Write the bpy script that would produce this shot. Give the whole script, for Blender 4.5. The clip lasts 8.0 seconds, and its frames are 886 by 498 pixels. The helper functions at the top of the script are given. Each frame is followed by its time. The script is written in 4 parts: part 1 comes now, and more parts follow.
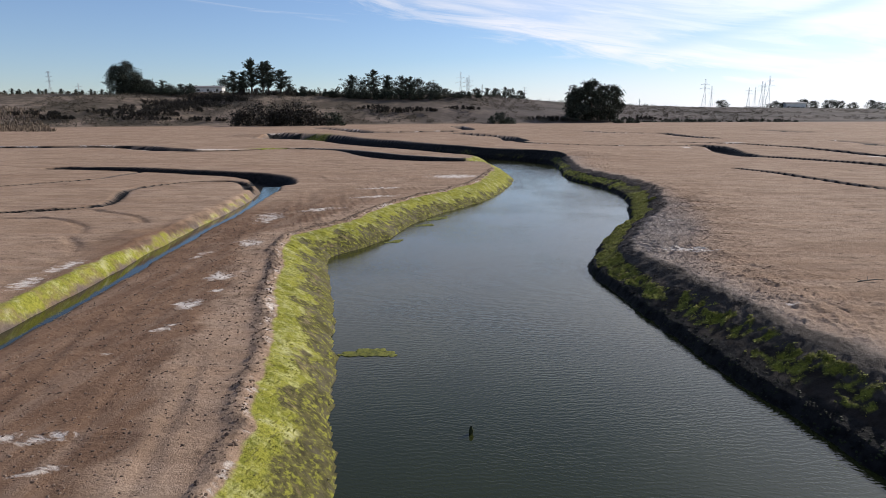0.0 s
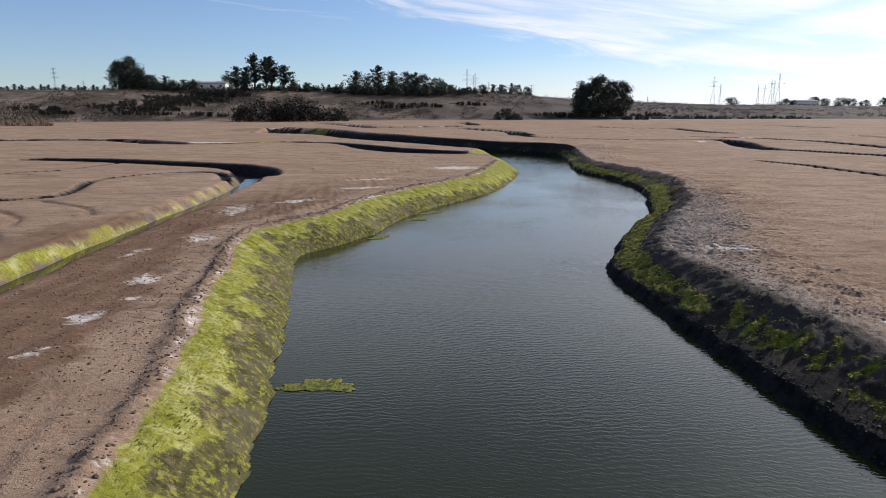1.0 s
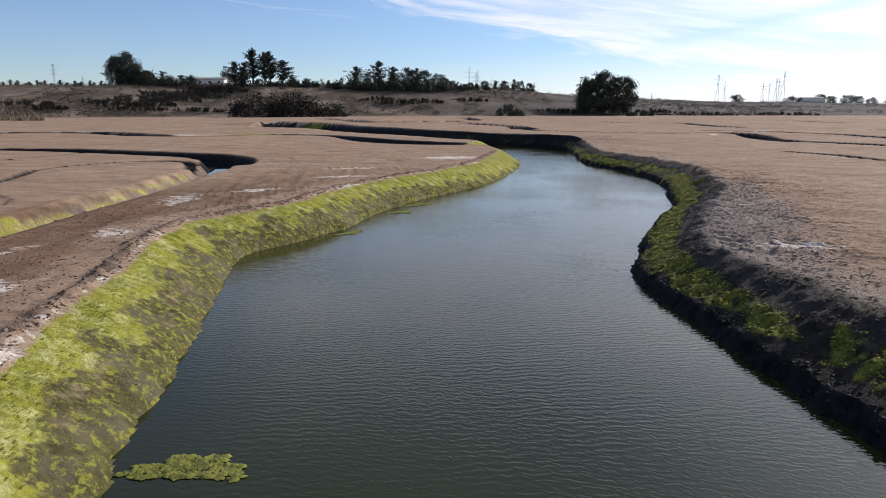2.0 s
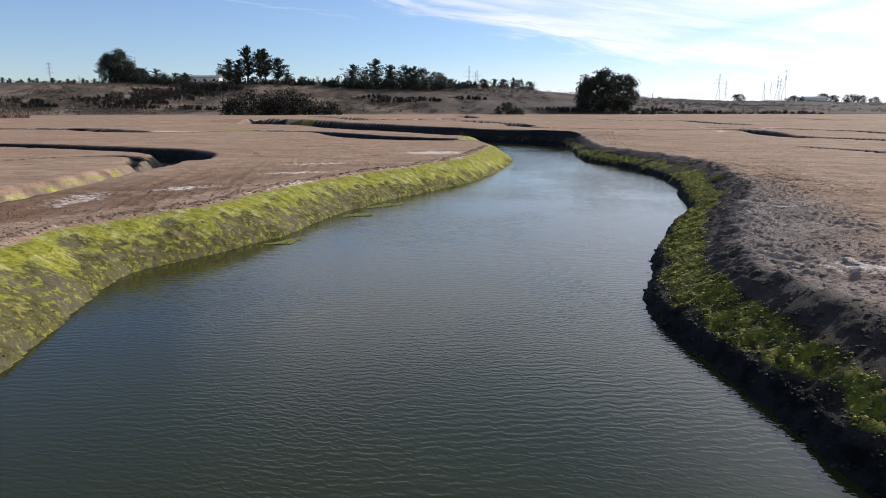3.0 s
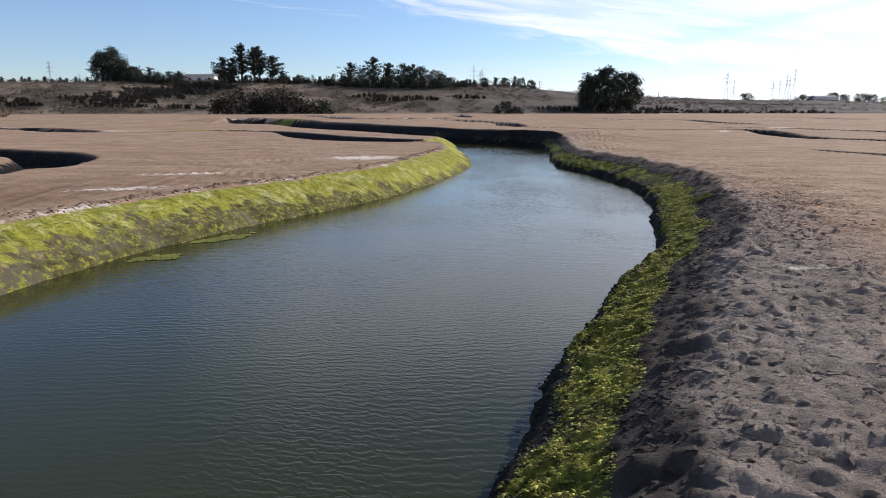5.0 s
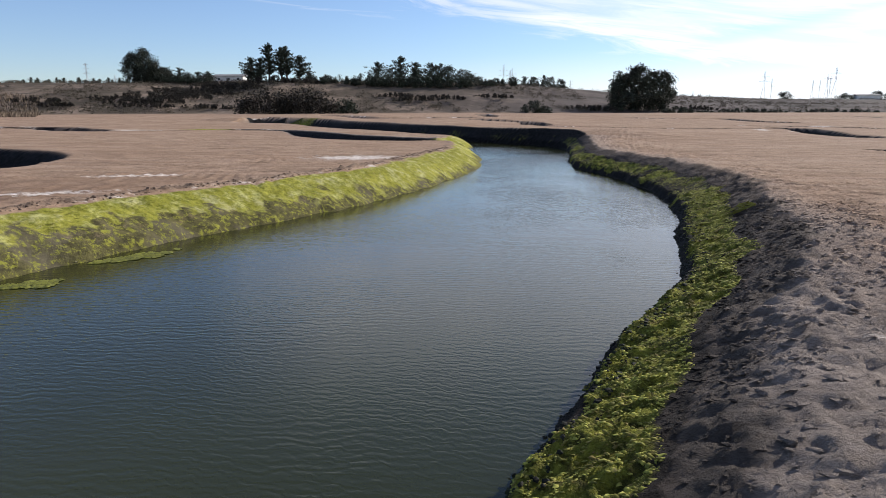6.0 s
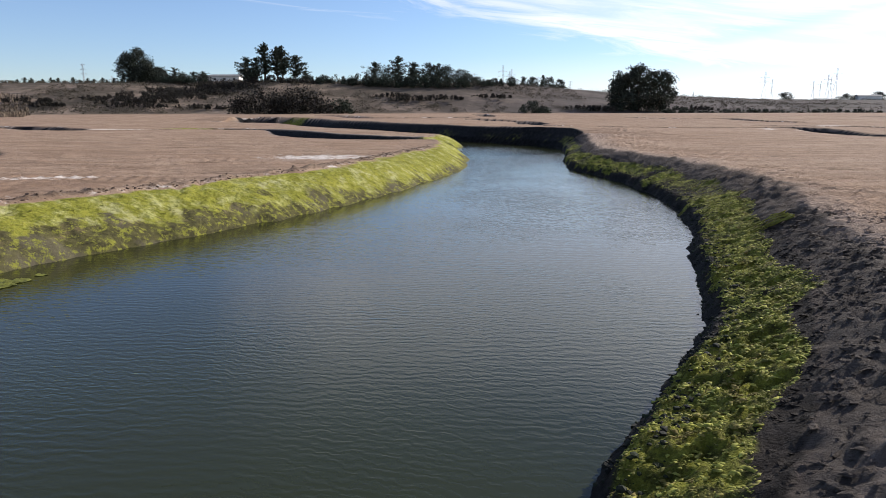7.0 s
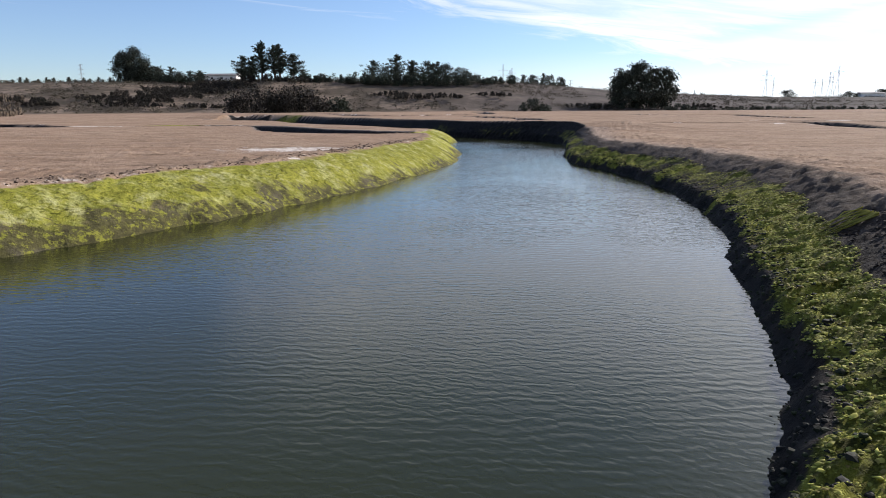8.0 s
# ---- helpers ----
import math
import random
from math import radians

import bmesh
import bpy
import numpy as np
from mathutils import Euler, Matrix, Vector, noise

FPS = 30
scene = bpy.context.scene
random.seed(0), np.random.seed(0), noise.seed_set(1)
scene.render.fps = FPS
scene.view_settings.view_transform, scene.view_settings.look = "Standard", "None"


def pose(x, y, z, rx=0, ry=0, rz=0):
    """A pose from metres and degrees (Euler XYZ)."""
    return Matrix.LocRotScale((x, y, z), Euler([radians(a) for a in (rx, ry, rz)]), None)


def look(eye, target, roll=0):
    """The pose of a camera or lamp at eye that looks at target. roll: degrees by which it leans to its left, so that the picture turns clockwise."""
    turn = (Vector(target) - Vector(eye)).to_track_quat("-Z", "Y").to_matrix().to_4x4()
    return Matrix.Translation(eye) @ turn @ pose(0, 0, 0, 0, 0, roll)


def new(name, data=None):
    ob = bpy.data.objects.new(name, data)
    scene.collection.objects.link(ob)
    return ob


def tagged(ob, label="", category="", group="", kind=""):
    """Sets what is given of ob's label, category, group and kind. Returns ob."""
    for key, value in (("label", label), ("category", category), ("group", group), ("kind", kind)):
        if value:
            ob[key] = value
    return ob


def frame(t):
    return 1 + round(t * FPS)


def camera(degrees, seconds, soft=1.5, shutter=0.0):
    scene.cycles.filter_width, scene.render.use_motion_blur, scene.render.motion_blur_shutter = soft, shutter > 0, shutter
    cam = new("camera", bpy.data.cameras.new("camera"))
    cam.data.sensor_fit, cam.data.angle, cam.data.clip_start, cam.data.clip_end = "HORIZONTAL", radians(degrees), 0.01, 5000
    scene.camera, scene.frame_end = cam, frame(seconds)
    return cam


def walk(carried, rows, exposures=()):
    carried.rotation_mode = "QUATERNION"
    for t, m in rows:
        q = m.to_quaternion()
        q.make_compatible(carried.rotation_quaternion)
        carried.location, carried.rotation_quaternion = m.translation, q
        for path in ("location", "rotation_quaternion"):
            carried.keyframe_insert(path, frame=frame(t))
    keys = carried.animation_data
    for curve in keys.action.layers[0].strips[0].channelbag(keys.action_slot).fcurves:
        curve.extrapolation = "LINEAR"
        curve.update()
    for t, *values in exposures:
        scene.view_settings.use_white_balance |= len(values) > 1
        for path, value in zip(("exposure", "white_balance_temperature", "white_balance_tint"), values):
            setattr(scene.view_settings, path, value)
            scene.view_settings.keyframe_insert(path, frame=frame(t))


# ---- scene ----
# ---------------------------------------------------------------- camera
cam = camera(70.0, 8.0, soft=0.7)
PATH = [
    (0, (0.318, -5.195, 6.49), (0.132, -3.247, 6.076), -0.2),
    (0.5, (0.456, -2.587, 5.881), (0.26, -0.641, 5.464), -0.1),
    (1, (0.547, 0.235, 5.308), (0.342, 2.18, 4.889), -0.1),
    (1.5, (0.6, 3.173, 4.665), (0.389, 5.116, 4.243), -0.1),
    (3, (1.519, 12.146, 3.232), (1.306, 14.089, 2.808), 0.0),
    (3.5, (2.332, 14.886, 3.209), (2.117, 16.829, 2.785), 0.0),
    (4, (3.39, 17.476, 3.168), (3.173, 19.419, 2.743), 0.0),
    (5.5, (6.074, 24.602, 2.829), (5.801, 26.537, 2.404), -0.0),
    (6, (6.542, 27.031, 2.641), (6.217, 28.958, 2.217), -0.1),
    (6.5, (6.827, 29.325, 2.489), (6.502, 31.253, 2.066), -0.0),
    (7, (7.029, 31.498, 2.263), (6.704, 33.426, 1.842), -0.1),
    (7.5, (7.112, 33.53, 1.879), (6.785, 35.458, 1.458), -0.2),
    (8, (7.129, 35.459, 1.628), (6.801, 37.387, 1.206), -0.3),
]
walk(cam, [(t, look(eye, target, roll)) for t, eye, target, roll in PATH], exposures=[(0, -0.17), (1.5, -0.11), (3.5, 0.02), (5.5, 0.08), (8, 0.15)])

# ---------------------------------------------------------------- sky, sun
SUN_AZ, SUN_EL = radians(45.0), radians(27.0)   # azimuth from +Y towards +X


def make_world():
    world = bpy.data.worlds.new("world")
    scene.world = world
    world.use_nodes = True
    nt = world.node_tree
    nt.nodes.clear()
    N, L = nt.nodes.new, nt.links.new
    out = N("ShaderNodeOutputWorld")
    bg = N("ShaderNodeBackground")
    bg.inputs["Strength"].default_value = 0.11
    sky = N("ShaderNodeTexSky")
    sky.sky_type = "NISHITA"
    sky.sun_disc = False
    sky.sun_elevation, sky.sun_rotation = SUN_EL, SUN_AZ
    sky.air_density, sky.dust_density, sky.ozone_density = 1.0, 0.05, 3.0
    tc = N("ShaderNodeTexCoord")
    sep = N("ShaderNodeSeparateXYZ")
    L(tc.outputs["Generated"], sep.inputs[0])

    def m(op, a, b=0.0, c=0.0, clamp=False):
        n = N("ShaderNodeMath")
        n.operation, n.use_clamp = op, clamp
        for i, v in enumerate((a, b, c)):
            if isinstance(v, (int, float)):
                n.inputs[i].default_value = v
            else:
                L(v, n.inputs[i])
        return n.outputs[0]
    # high thin cloud: streaks fanning out of the sunward horizon
    x_, z_ = sep.outputs[0], m("MAXIMUM", sep.outputs[2], 0.0)
    comb = N("ShaderNodeCombineXYZ")
    L(m("DIVIDE", x_, m("ADD", sep.outputs[1], 1.3)), comb.inputs[0]), L(z_, comb.inputs[1]), L(m("MULTIPLY", sep.outputs[1], 0.3), comb.inputs[2])

    def layer(rot, sx, sy, scale, detail, rough, lo, hi, dist):
        mp = N("ShaderNodeMapping")
        mp.inputs["Rotation"].default_value = (0, 0, radians(rot))
        mp.inputs["Scale"].default_value = (sx, sy, 1)
        mp.vector_type = "TEXTURE"
        L(comb.outputs[0], mp.inputs[0])
        nz = N("ShaderNodeTexNoise")
        nz.inputs["Scale"].default_value = scale
        nz.inputs["Detail"].default_value = detail
        nz.inputs["Roughness"].default_value = rough
        nz.inputs["Distortion"].default_value = dist
        L(mp.outputs[0], nz.inputs["Vector"])
        mr = N("ShaderNodeMapRange")
        mr.interpolation_type = "SMOOTHSTEP"
        mr.inputs["From Min"].default_value, mr.inputs["From Max"].default_value = lo, hi
        L(nz.outputs[0], mr.inputs[0])
        return mr.outputs[0]

    def ramp(v, lo, hi):
        mr = N("ShaderNodeMapRange")
        mr.interpolation_type = "SMOOTHSTEP"
        mr.inputs["From Min"].default_value, mr.inputs["From Max"].default_value = lo, hi
        L(v, mr.inputs[0])
        return mr.outputs[0]
    bands = layer(-14, 0.55, 0.085, 1.3, 5, 0.55, 0.40, 0.60, 0.5)
    fleece = layer(-20, 0.10, 0.022, 1.2, 6, 0.65, 0.34, 0.68, 0.9)
    side = m("ADD", x_, m("MULTIPLY", m("SUBTRACT", m("MINIMUM", z_, 0.22), 0.13), 4.4))
    side = m("ADD", side, m("MULTIPLY", m("SUBTRACT", fleece, 0.5), 0.10))
    veil = ramp(side, -0.13, 0.07)
    tex = m("ADD", m("MULTIPLY", bands, 0.6), m("MULTIPLY", fleece, 0.4))
    # a thin blue gap between two cloud sheets, rising towards the sun
    gap = m("SUBTRACT", z_, m("ADD", m("MULTIPLY", x_, 0.20), 0.052))
    gap = m("DIVIDE", m("ADD", gap, m("MULTIPLY", m("SUBTRACT", fleece, 0.5), 0.008)), 0.011)
    gap = m("MULTIPLY", m("EXPONENT", m("MULTIPLY", m("MULTIPLY", gap, gap), -1.0)), m("MULTIPLY", ramp(x_, 0.10, 0.26), 0.42))
    cloud = m("MULTIPLY", veil, m("ADD", m("MULTIPLY", tex, 0.75), 0.38), clamp=True)
    cloud = m("MAXIMUM", cloud, m("MULTIPLY", ramp(side, -0.10, 0.42), m("ADD", m("MULTIPLY", tex, 0.30), 0.58)))
    cloud = m("MULTIPLY", cloud, m("SUBTRACT", 1.0, gap))
    wisp = m("MULTIPLY", layer(-8, 0.16, 0.016, 1.3, 5, 0.6, 0.52, 0.8, 0.7), m("MULTIPLY", ramp(z_, 0.10, 0.17), 0.55))
    cloud = m("MAXIMUM", cloud, wisp)
    cloud = m("MAXIMUM", cloud, 0.05)
    cloud = m("MAXIMUM", m("MULTIPLY", cloud, m("SUBTRACT", 1.0, m("MULTIPLY", ramp(z_, 0.30, 0.50), m("SUBTRACT", 0.92, m("MULTIPLY", ramp(x_, 0.05, 0.40), 0.45))))), m("ADD", m("MULTIPLY", ramp(z_, 0.3, 0.6), 0.03), 0.04))
    # forward scatter near the sun, where the thin cloud is brightest
    sd = N("ShaderNodeVectorMath")
    sd.operation = "DOT_PRODUCT"
    L(tc.outputs["Generated"], sd.inputs[0])
    sd.inputs[1].default_value = (math.sin(SUN_AZ) * math.cos(SUN_EL), math.cos(SUN_AZ) * math.cos(SUN_EL), math.sin(SUN_EL))
    glow = m("POWER", m("MAXIMUM", sd.outputs["Value"], 0.0), 4.0)
    near_sun = m("POWER", m("MAXIMUM", sd.outputs["Value"], 0.0), 12.0)
    cloud = m("MAXIMUM", cloud, m("MULTIPLY", near_sun, 0.8))
    # pale haze low over the land
    haze = m("MULTIPLY", m("SUBTRACT", 1.0, ramp(z_, -0.01, 0.11)), m("ADD", m("MULTIPLY", ramp(x_, -0.45, 0.30), 0.80), 0.04))
    cloud = m("MAXIMUM", cloud, haze)
    bright = m("ADD", m("ADD", m("MULTIPLY", glow, 5.0), m("MULTIPLY", near_sun, 8.0)), 8.3)
    cc = N("ShaderNodeCombineColor")
    L(m("MULTIPLY", bright, 0.965), cc.inputs[0]), L(m("MULTIPLY", bright, 0.985), cc.inputs[1]), L(m("MULTIPLY", bright, 1.09), cc.inputs[2])
    mix = N("ShaderNodeMix")
    mix.data_type = "RGBA"
    L(cloud, mix.inputs["Factor"])
    tint = N("ShaderNodeMix")
    tint.data_type, tint.blend_type = "RGBA", "MULTIPLY"
    tint.inputs["Factor"].default_value = 1.0
    L(sky.outputs[0], tint.inputs["A"])
    tint.inputs["B"].default_value = (0.90, 0.98, 1.20, 1.0)
    L(tint.outputs["Result"], mix.inputs["A"])
    L(cc.outputs[0], mix.inputs["B"])
    L(mix.outputs["Result"], bg.inputs["Color"])
    L(bg.outputs[0], out.inputs[0])


make_world()
sun = bpy.data.lights.new("sun", "SUN")
sun.energy, sun.angle, sun.color = 5.0, radians(0.55), (1.0, 0.938, 0.868)
sun_ob = new("sun", sun)
sun_ob.matrix_world = look((0, 0, 0), (-math.sin(SUN_AZ) * math.cos(SUN_EL), -math.cos(SUN_AZ) * math.cos(SUN_EL), -math.sin(SUN_EL)))

# ---------------------------------------------------------------- materials


class Mat:
    """A node material with short calls."""

    def __init__(self, name, rough=0.8, ior=1.45):
        self.m = bpy.data.materials.new(name)
        self.m.use_nodes = True
        self.nt = self.m.node_tree
        self.b = self.nt.nodes["Principled BSDF"]
        self.b.inputs["Roughness"].default_value = rough
        self.b.inputs["IOR"].default_value = ior
        self.pos = None

    def n(self, kind, **values):
        nd = self.nt.nodes.new(kind)
        for k, v in values.items():
            nd.inputs[k.replace("_", " ")].default_value = v
        return nd

    def link(self, a, b):
        self.nt.links.new(a, b)

    def where(self):
        if self.pos is None:
            self.pos = self.nt.nodes.new("ShaderNodeNewGeometry").outputs["Position"]
        return self.pos

    def scaled(self, sx, sy, sz, rot=0.0):
        mp = self.n("ShaderNodeMapping")
        mp.inputs["Scale"].default_value = (sx, sy, sz)
        mp.inputs["Rotation"].default_value = (0, 0, radians(rot))
        self.link(self.where(), mp.inputs[0])
        return mp.outputs[0]

    def noise(self, scale, detail=4, rough=0.55, lo=None, hi=None, vec=None, dist=0.0):
        nz = self.n("ShaderNodeTexNoise", Scale=scale, Detail=detail, Roughness=rough, Distortion=dist)
        self.link(vec or self.where(), nz.inputs["Vector"])
        return nz.outputs[0] if lo is None else self.ramp(nz.outputs[0], lo, hi)

    def ramp(self, v, lo, hi, a=0.0, b=1.0):
        mr = self.n("ShaderNodeMapRange")
        mr.interpolation_type = "SMOOTHSTEP"
        for i, x in enumerate((lo, hi, a, b)):
            mr.inputs[i + 1].default_value = x
        self.link(v, mr.inputs[0])
        return mr.outputs[0]

    def math(self, op, a, b=0.0, clamp=False):
        nd = self.n("ShaderNodeMath")
        nd.operation, nd.use_clamp = op, clamp
        for i, v in enumerate((a, b)):
            if isinstance(v, (int, float)):
                nd.inputs[i].default_value = v
            else:
                self.link(v, nd.inputs[i])
        return nd.outputs[0]

    def attr(self, name):
        nd = self.n("ShaderNodeAttribute")
        nd.attribute_name = name
        return nd.outputs["Fac"]

    def mix(self, f, a, b):
        nd = self.n("ShaderNodeMix")
        nd.data_type = "RGBA"
        for key, v in (("Factor", f), ("A", a), ("B", b)):
            if isinstance(v, tuple):
                nd.inputs[key].default_value = (*v, 1.0)
            elif isinstance(v, (int, float)):
                nd.inputs[key].default_value = v
            else:
                self.link(v, nd.inputs[key])
        return nd.outputs["Result"]

    def color(self, v):
        if isinstance(v, tuple):
            self.b.inputs["Base Color"].default_value = (*v, 1.0)
        else:
            self.link(v, self.b.inputs["Base Color"])
        return self

    def rough(self, v):
        self.link(v, self.b.inputs["Roughness"])

    def bump(self, v, strength=0.5, distance=0.05):
        nd = self.n("ShaderNodeBump", Strength=strength, Distance=distance)
        self.link(v, nd.inputs["Height"])
        self.link(nd.outputs[0], self.b.inputs["Normal"])


def ground_material():
    k = Mat("graded_mud", 0.92)
    k.b.inputs["Specular IOR Level"].default_value = 0.06
    big = k.noise(0.07, 4, 0.6, 0.35, 0.68)
    mid = k.noise(0.6, 5, 0.62, 0.35, 0.68)
    fine = k.noise(7.0, 5, 0.65, 0.3, 0.72)
    streak = k.noise(1.0, 4, 0.6, 0.36, 0.66, vec=k.scaled(0.09, 0.9, 1.0, 12))
    soil = k.mix(big, (0.365, 0.240, 0.158), (0.465, 0.325, 0.224))
    soil = k.mix(k.math("MULTIPLY", mid, 0.55), soil, (0.235, 0.150, 0.095))
    soil = k.mix(k.math("MULTIPLY", streak, 0.42), soil, (0.46, 0.345, 0.255))
    soil = k.mix(k.math("MULTIPLY", k.noise(1.0, 5, 0.65, 0.5, 0.62, vec=k.scaled(0.35, 1.1, 1.0, -18)), 0.35), soil, (0.19, 0.125, 0.085))
    soil = k.mix(k.math("MULTIPLY", fine, 0.45), soil, (0.16, 0.108, 0.075))
    soil = k.mix(k.math("MULTIPLY", k.noise(2.4, 6, 0.72, 0.57, 0.67), 0.7), soil, (0.10, 0.068, 0.05))
    soil = k.mix(k.math("MULTIPLY", k.noise(0.16, 4, 0.6, 0.48, 0.64, vec=k.scaled(1.0, 2.2, 1.0, 25)), 0.55), soil, (0.235, 0.155, 0.103))
    scrape = k.noise(0.22, 3, 0.45, vec=k.scaled(0.35, 1.6, 1.0, 15), dist=1.2)
    scrape = k.math("SUBTRACT", 1.0, k.ramp(k.math("ABSOLUTE", k.math("SUBTRACT", scrape, 0.5)), 0.0, 0.010))
    soil = k.mix(k.math("MULTIPLY", k.math("MULTIPLY", scrape, mid), 0.75), soil, (0.12, 0.08, 0.055))
    tracked = k.mix(mid, (0.240, 0.145, 0.090), (0.165, 0.098, 0.062))
    tracked = k.mix(k.math("MULTIPLY", fine, 0.5), tracked, (0.115, 0.070, 0.046))
    tracked = k.mix(k.math("MULTIPLY", k.noise(1.0, 4, 0.6, 0.45, 0.7, vec=k.scaled(1.6, 0.16, 1.0, -12)), 0.4), tracked, (0.30, 0.22, 0.165))
    soil = k.mix(k.attr("tracked"), soil, tracked)
    # dry hillside grass
    hill = k.mix(k.noise(0.035, 5, 0.65, 0.40, 0.60), (0.245, 0.186, 0.142), (0.105, 0.082, 0.062))
    hill = k.mix(k.math("MULTIPLY", k.noise(0.35, 4, 0.6, 0.4, 0.7), 0.6), hill, (0.062, 0.054, 0.037))
    hill = k.mix(k.math("MULTIPLY", k.noise(0.045, 6, 0.7, 0.50, 0.58, vec=k.scaled(0.7, 1.0, 1.0)), 0.7), hill, (0.066, 0.056, 0.042))
    # darker heath to the right, its grey tone carrying the distance haze
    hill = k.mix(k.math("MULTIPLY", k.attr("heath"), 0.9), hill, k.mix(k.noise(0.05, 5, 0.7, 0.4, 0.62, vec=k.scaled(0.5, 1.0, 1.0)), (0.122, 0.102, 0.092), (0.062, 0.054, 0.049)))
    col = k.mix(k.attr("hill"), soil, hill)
    # grey reduced mud dug out of the channel
    grey = k.mix(mid, (0.345, 0.288, 0.248), (0.460, 0.382, 0.328))
    grey = k.mix(k.math("MULTIPLY", fine, 0.4), grey, (0.070, 0.060, 0.054))
    col = k.mix(k.attr("mud"), col, grey)
    # near-black mud: wet at the waterline, shade painted in on the steep walls
    shaded_wetmud = k.mix(k.noise(3.0, 4, 0.6, 0.35, 0.65), (0.006, 0.0058, 0.006), (0.021, 0.0195, 0.019))
    col = k.mix(k.attr("wet"), col, shaded_wetmud)
    # salt crust
    crust = k.mix(k.noise(5.0, 5, 0.7, 0.35, 0.65), (0.78, 0.71, 0.64), (0.50, 0.42, 0.35))
    broken = k.noise(1.0, 6, 0.72, vec=k.scaled(1.5, 2.8, 1.0, 20), dist=0.5)
    salt = k.math("MULTIPLY", k.ramp(k.math("ADD", k.attr("salt"), k.math("MULTIPLY", broken, 2.0)), 1.38, 1.72), 0.9)
    col = k.mix(salt, col, crust)
    # filamentous algae film
    alg = k.mix(k.noise(0.8, 4, 0.6, 0.35, 0.65), (0.310, 0.296, 0.052), (0.235, 0.230, 0.036))
    alg = k.mix(k.math("MULTIPLY", k.noise(1.6, 6, 0.72, 0.47, 0.66), 0.7), alg, (0.50, 0.48, 0.20))
    alg = k.mix(k.math("MULTIPLY", k.noise(7.0, 5, 0.7, 0.42, 0.66), 0.65), alg, (0.10, 0.115, 0.018))
    alg = k.mix(k.math("MULTIPLY", k.noise(0.9, 6, 0.7, 0.52, 0.66), 0.45), alg, (0.60, 0.56, 0.33))
    green = k.mix(k.noise(4.5, 6, 0.75, 0.36, 0.64), (0.320, 0.318, 0.050), (0.075, 0.072, 0.020))
    green = k.mix(k.noise(6.0, 5, 0.7, 0.52, 0.75), green, (0.20, 0.22, 0.03))
    alg = k.mix(k.attr("shore"), alg, green)
    slime = k.mix(k.noise(4.0, 6, 0.7, 0.35, 0.68), (0.115, 0.104, 0.042), (0.052, 0.046, 0.024))
    slime = k.mix(k.math("MULTIPLY", k.noise(0.7, 4, 0.6, 0.48, 0.62), 0.7), slime, (0.125, 0.108, 0.075))
    slime = k.mix(k.noise(5.0, 6, 0.75, 0.50, 0.62), slime, (0.255, 0.250, 0.045))
    sm = k.ramp(k.math("ADD", k.attr("slime"), k.math("MULTIPLY", k.noise(2.0, 6, 0.7), 0.8)), 0.70, 1.0)
    col = k.mix(sm, col, slime)
    am = k.ramp(k.math("ADD", k.attr("algae"), k.math("MULTIPLY", k.noise(2.2, 6, 0.72), 0.8)), 0.60, 1.04)
    col = k.mix(am, col, alg)
    k.color(col)
    k.rough(k.math("SUBTRACT", 0.95, k.math("MULTIPLY", k.attr("wet"), 0.2)))
    lumps = k.math("ADD", k.noise(9.0, 6, 0.72), k.math("MULTIPLY", k.noise(30.0, 3, 0.6), 0.35))
    lumps = k.math("ADD", lumps, k.math("MULTIPLY", k.math("MULTIPLY", k.noise(7.0, 6, 0.75), k.attr("mud")), 0.8))
    lumps = k.math("ADD", lumps, k.math("MULTIPLY", k.math("MULTIPLY", k.noise(11.0, 5, 0.75, 0.25, 0.75, vec=k.scaled(0.7, 1.4, 1.0, 15)), k.math("MULTIPLY", k.attr("algae"), k.attr("shore"))), 1.6))
    lumps = k.math("MULTIPLY", lumps, k.math("ADD", 0.60, k.math("MULTIPLY", k.attr("mud"), 0.40)))
    lumps = k.math("ADD", lumps, k.math("MULTIPLY", k.math("MULTIPLY", k.noise(13.0, 6, 0.8, 0.3, 0.7, vec=k.scaled(0.7, 1.3, 1.0, 8)), k.attr("mud")), 0.4))
    k.bump(k.math("MULTIPLY", lumps, k.math("SUBTRACT", 1.0, k.math("MULTIPLY", salt, 0.6))), 1.0, 0.085)
    return k.m


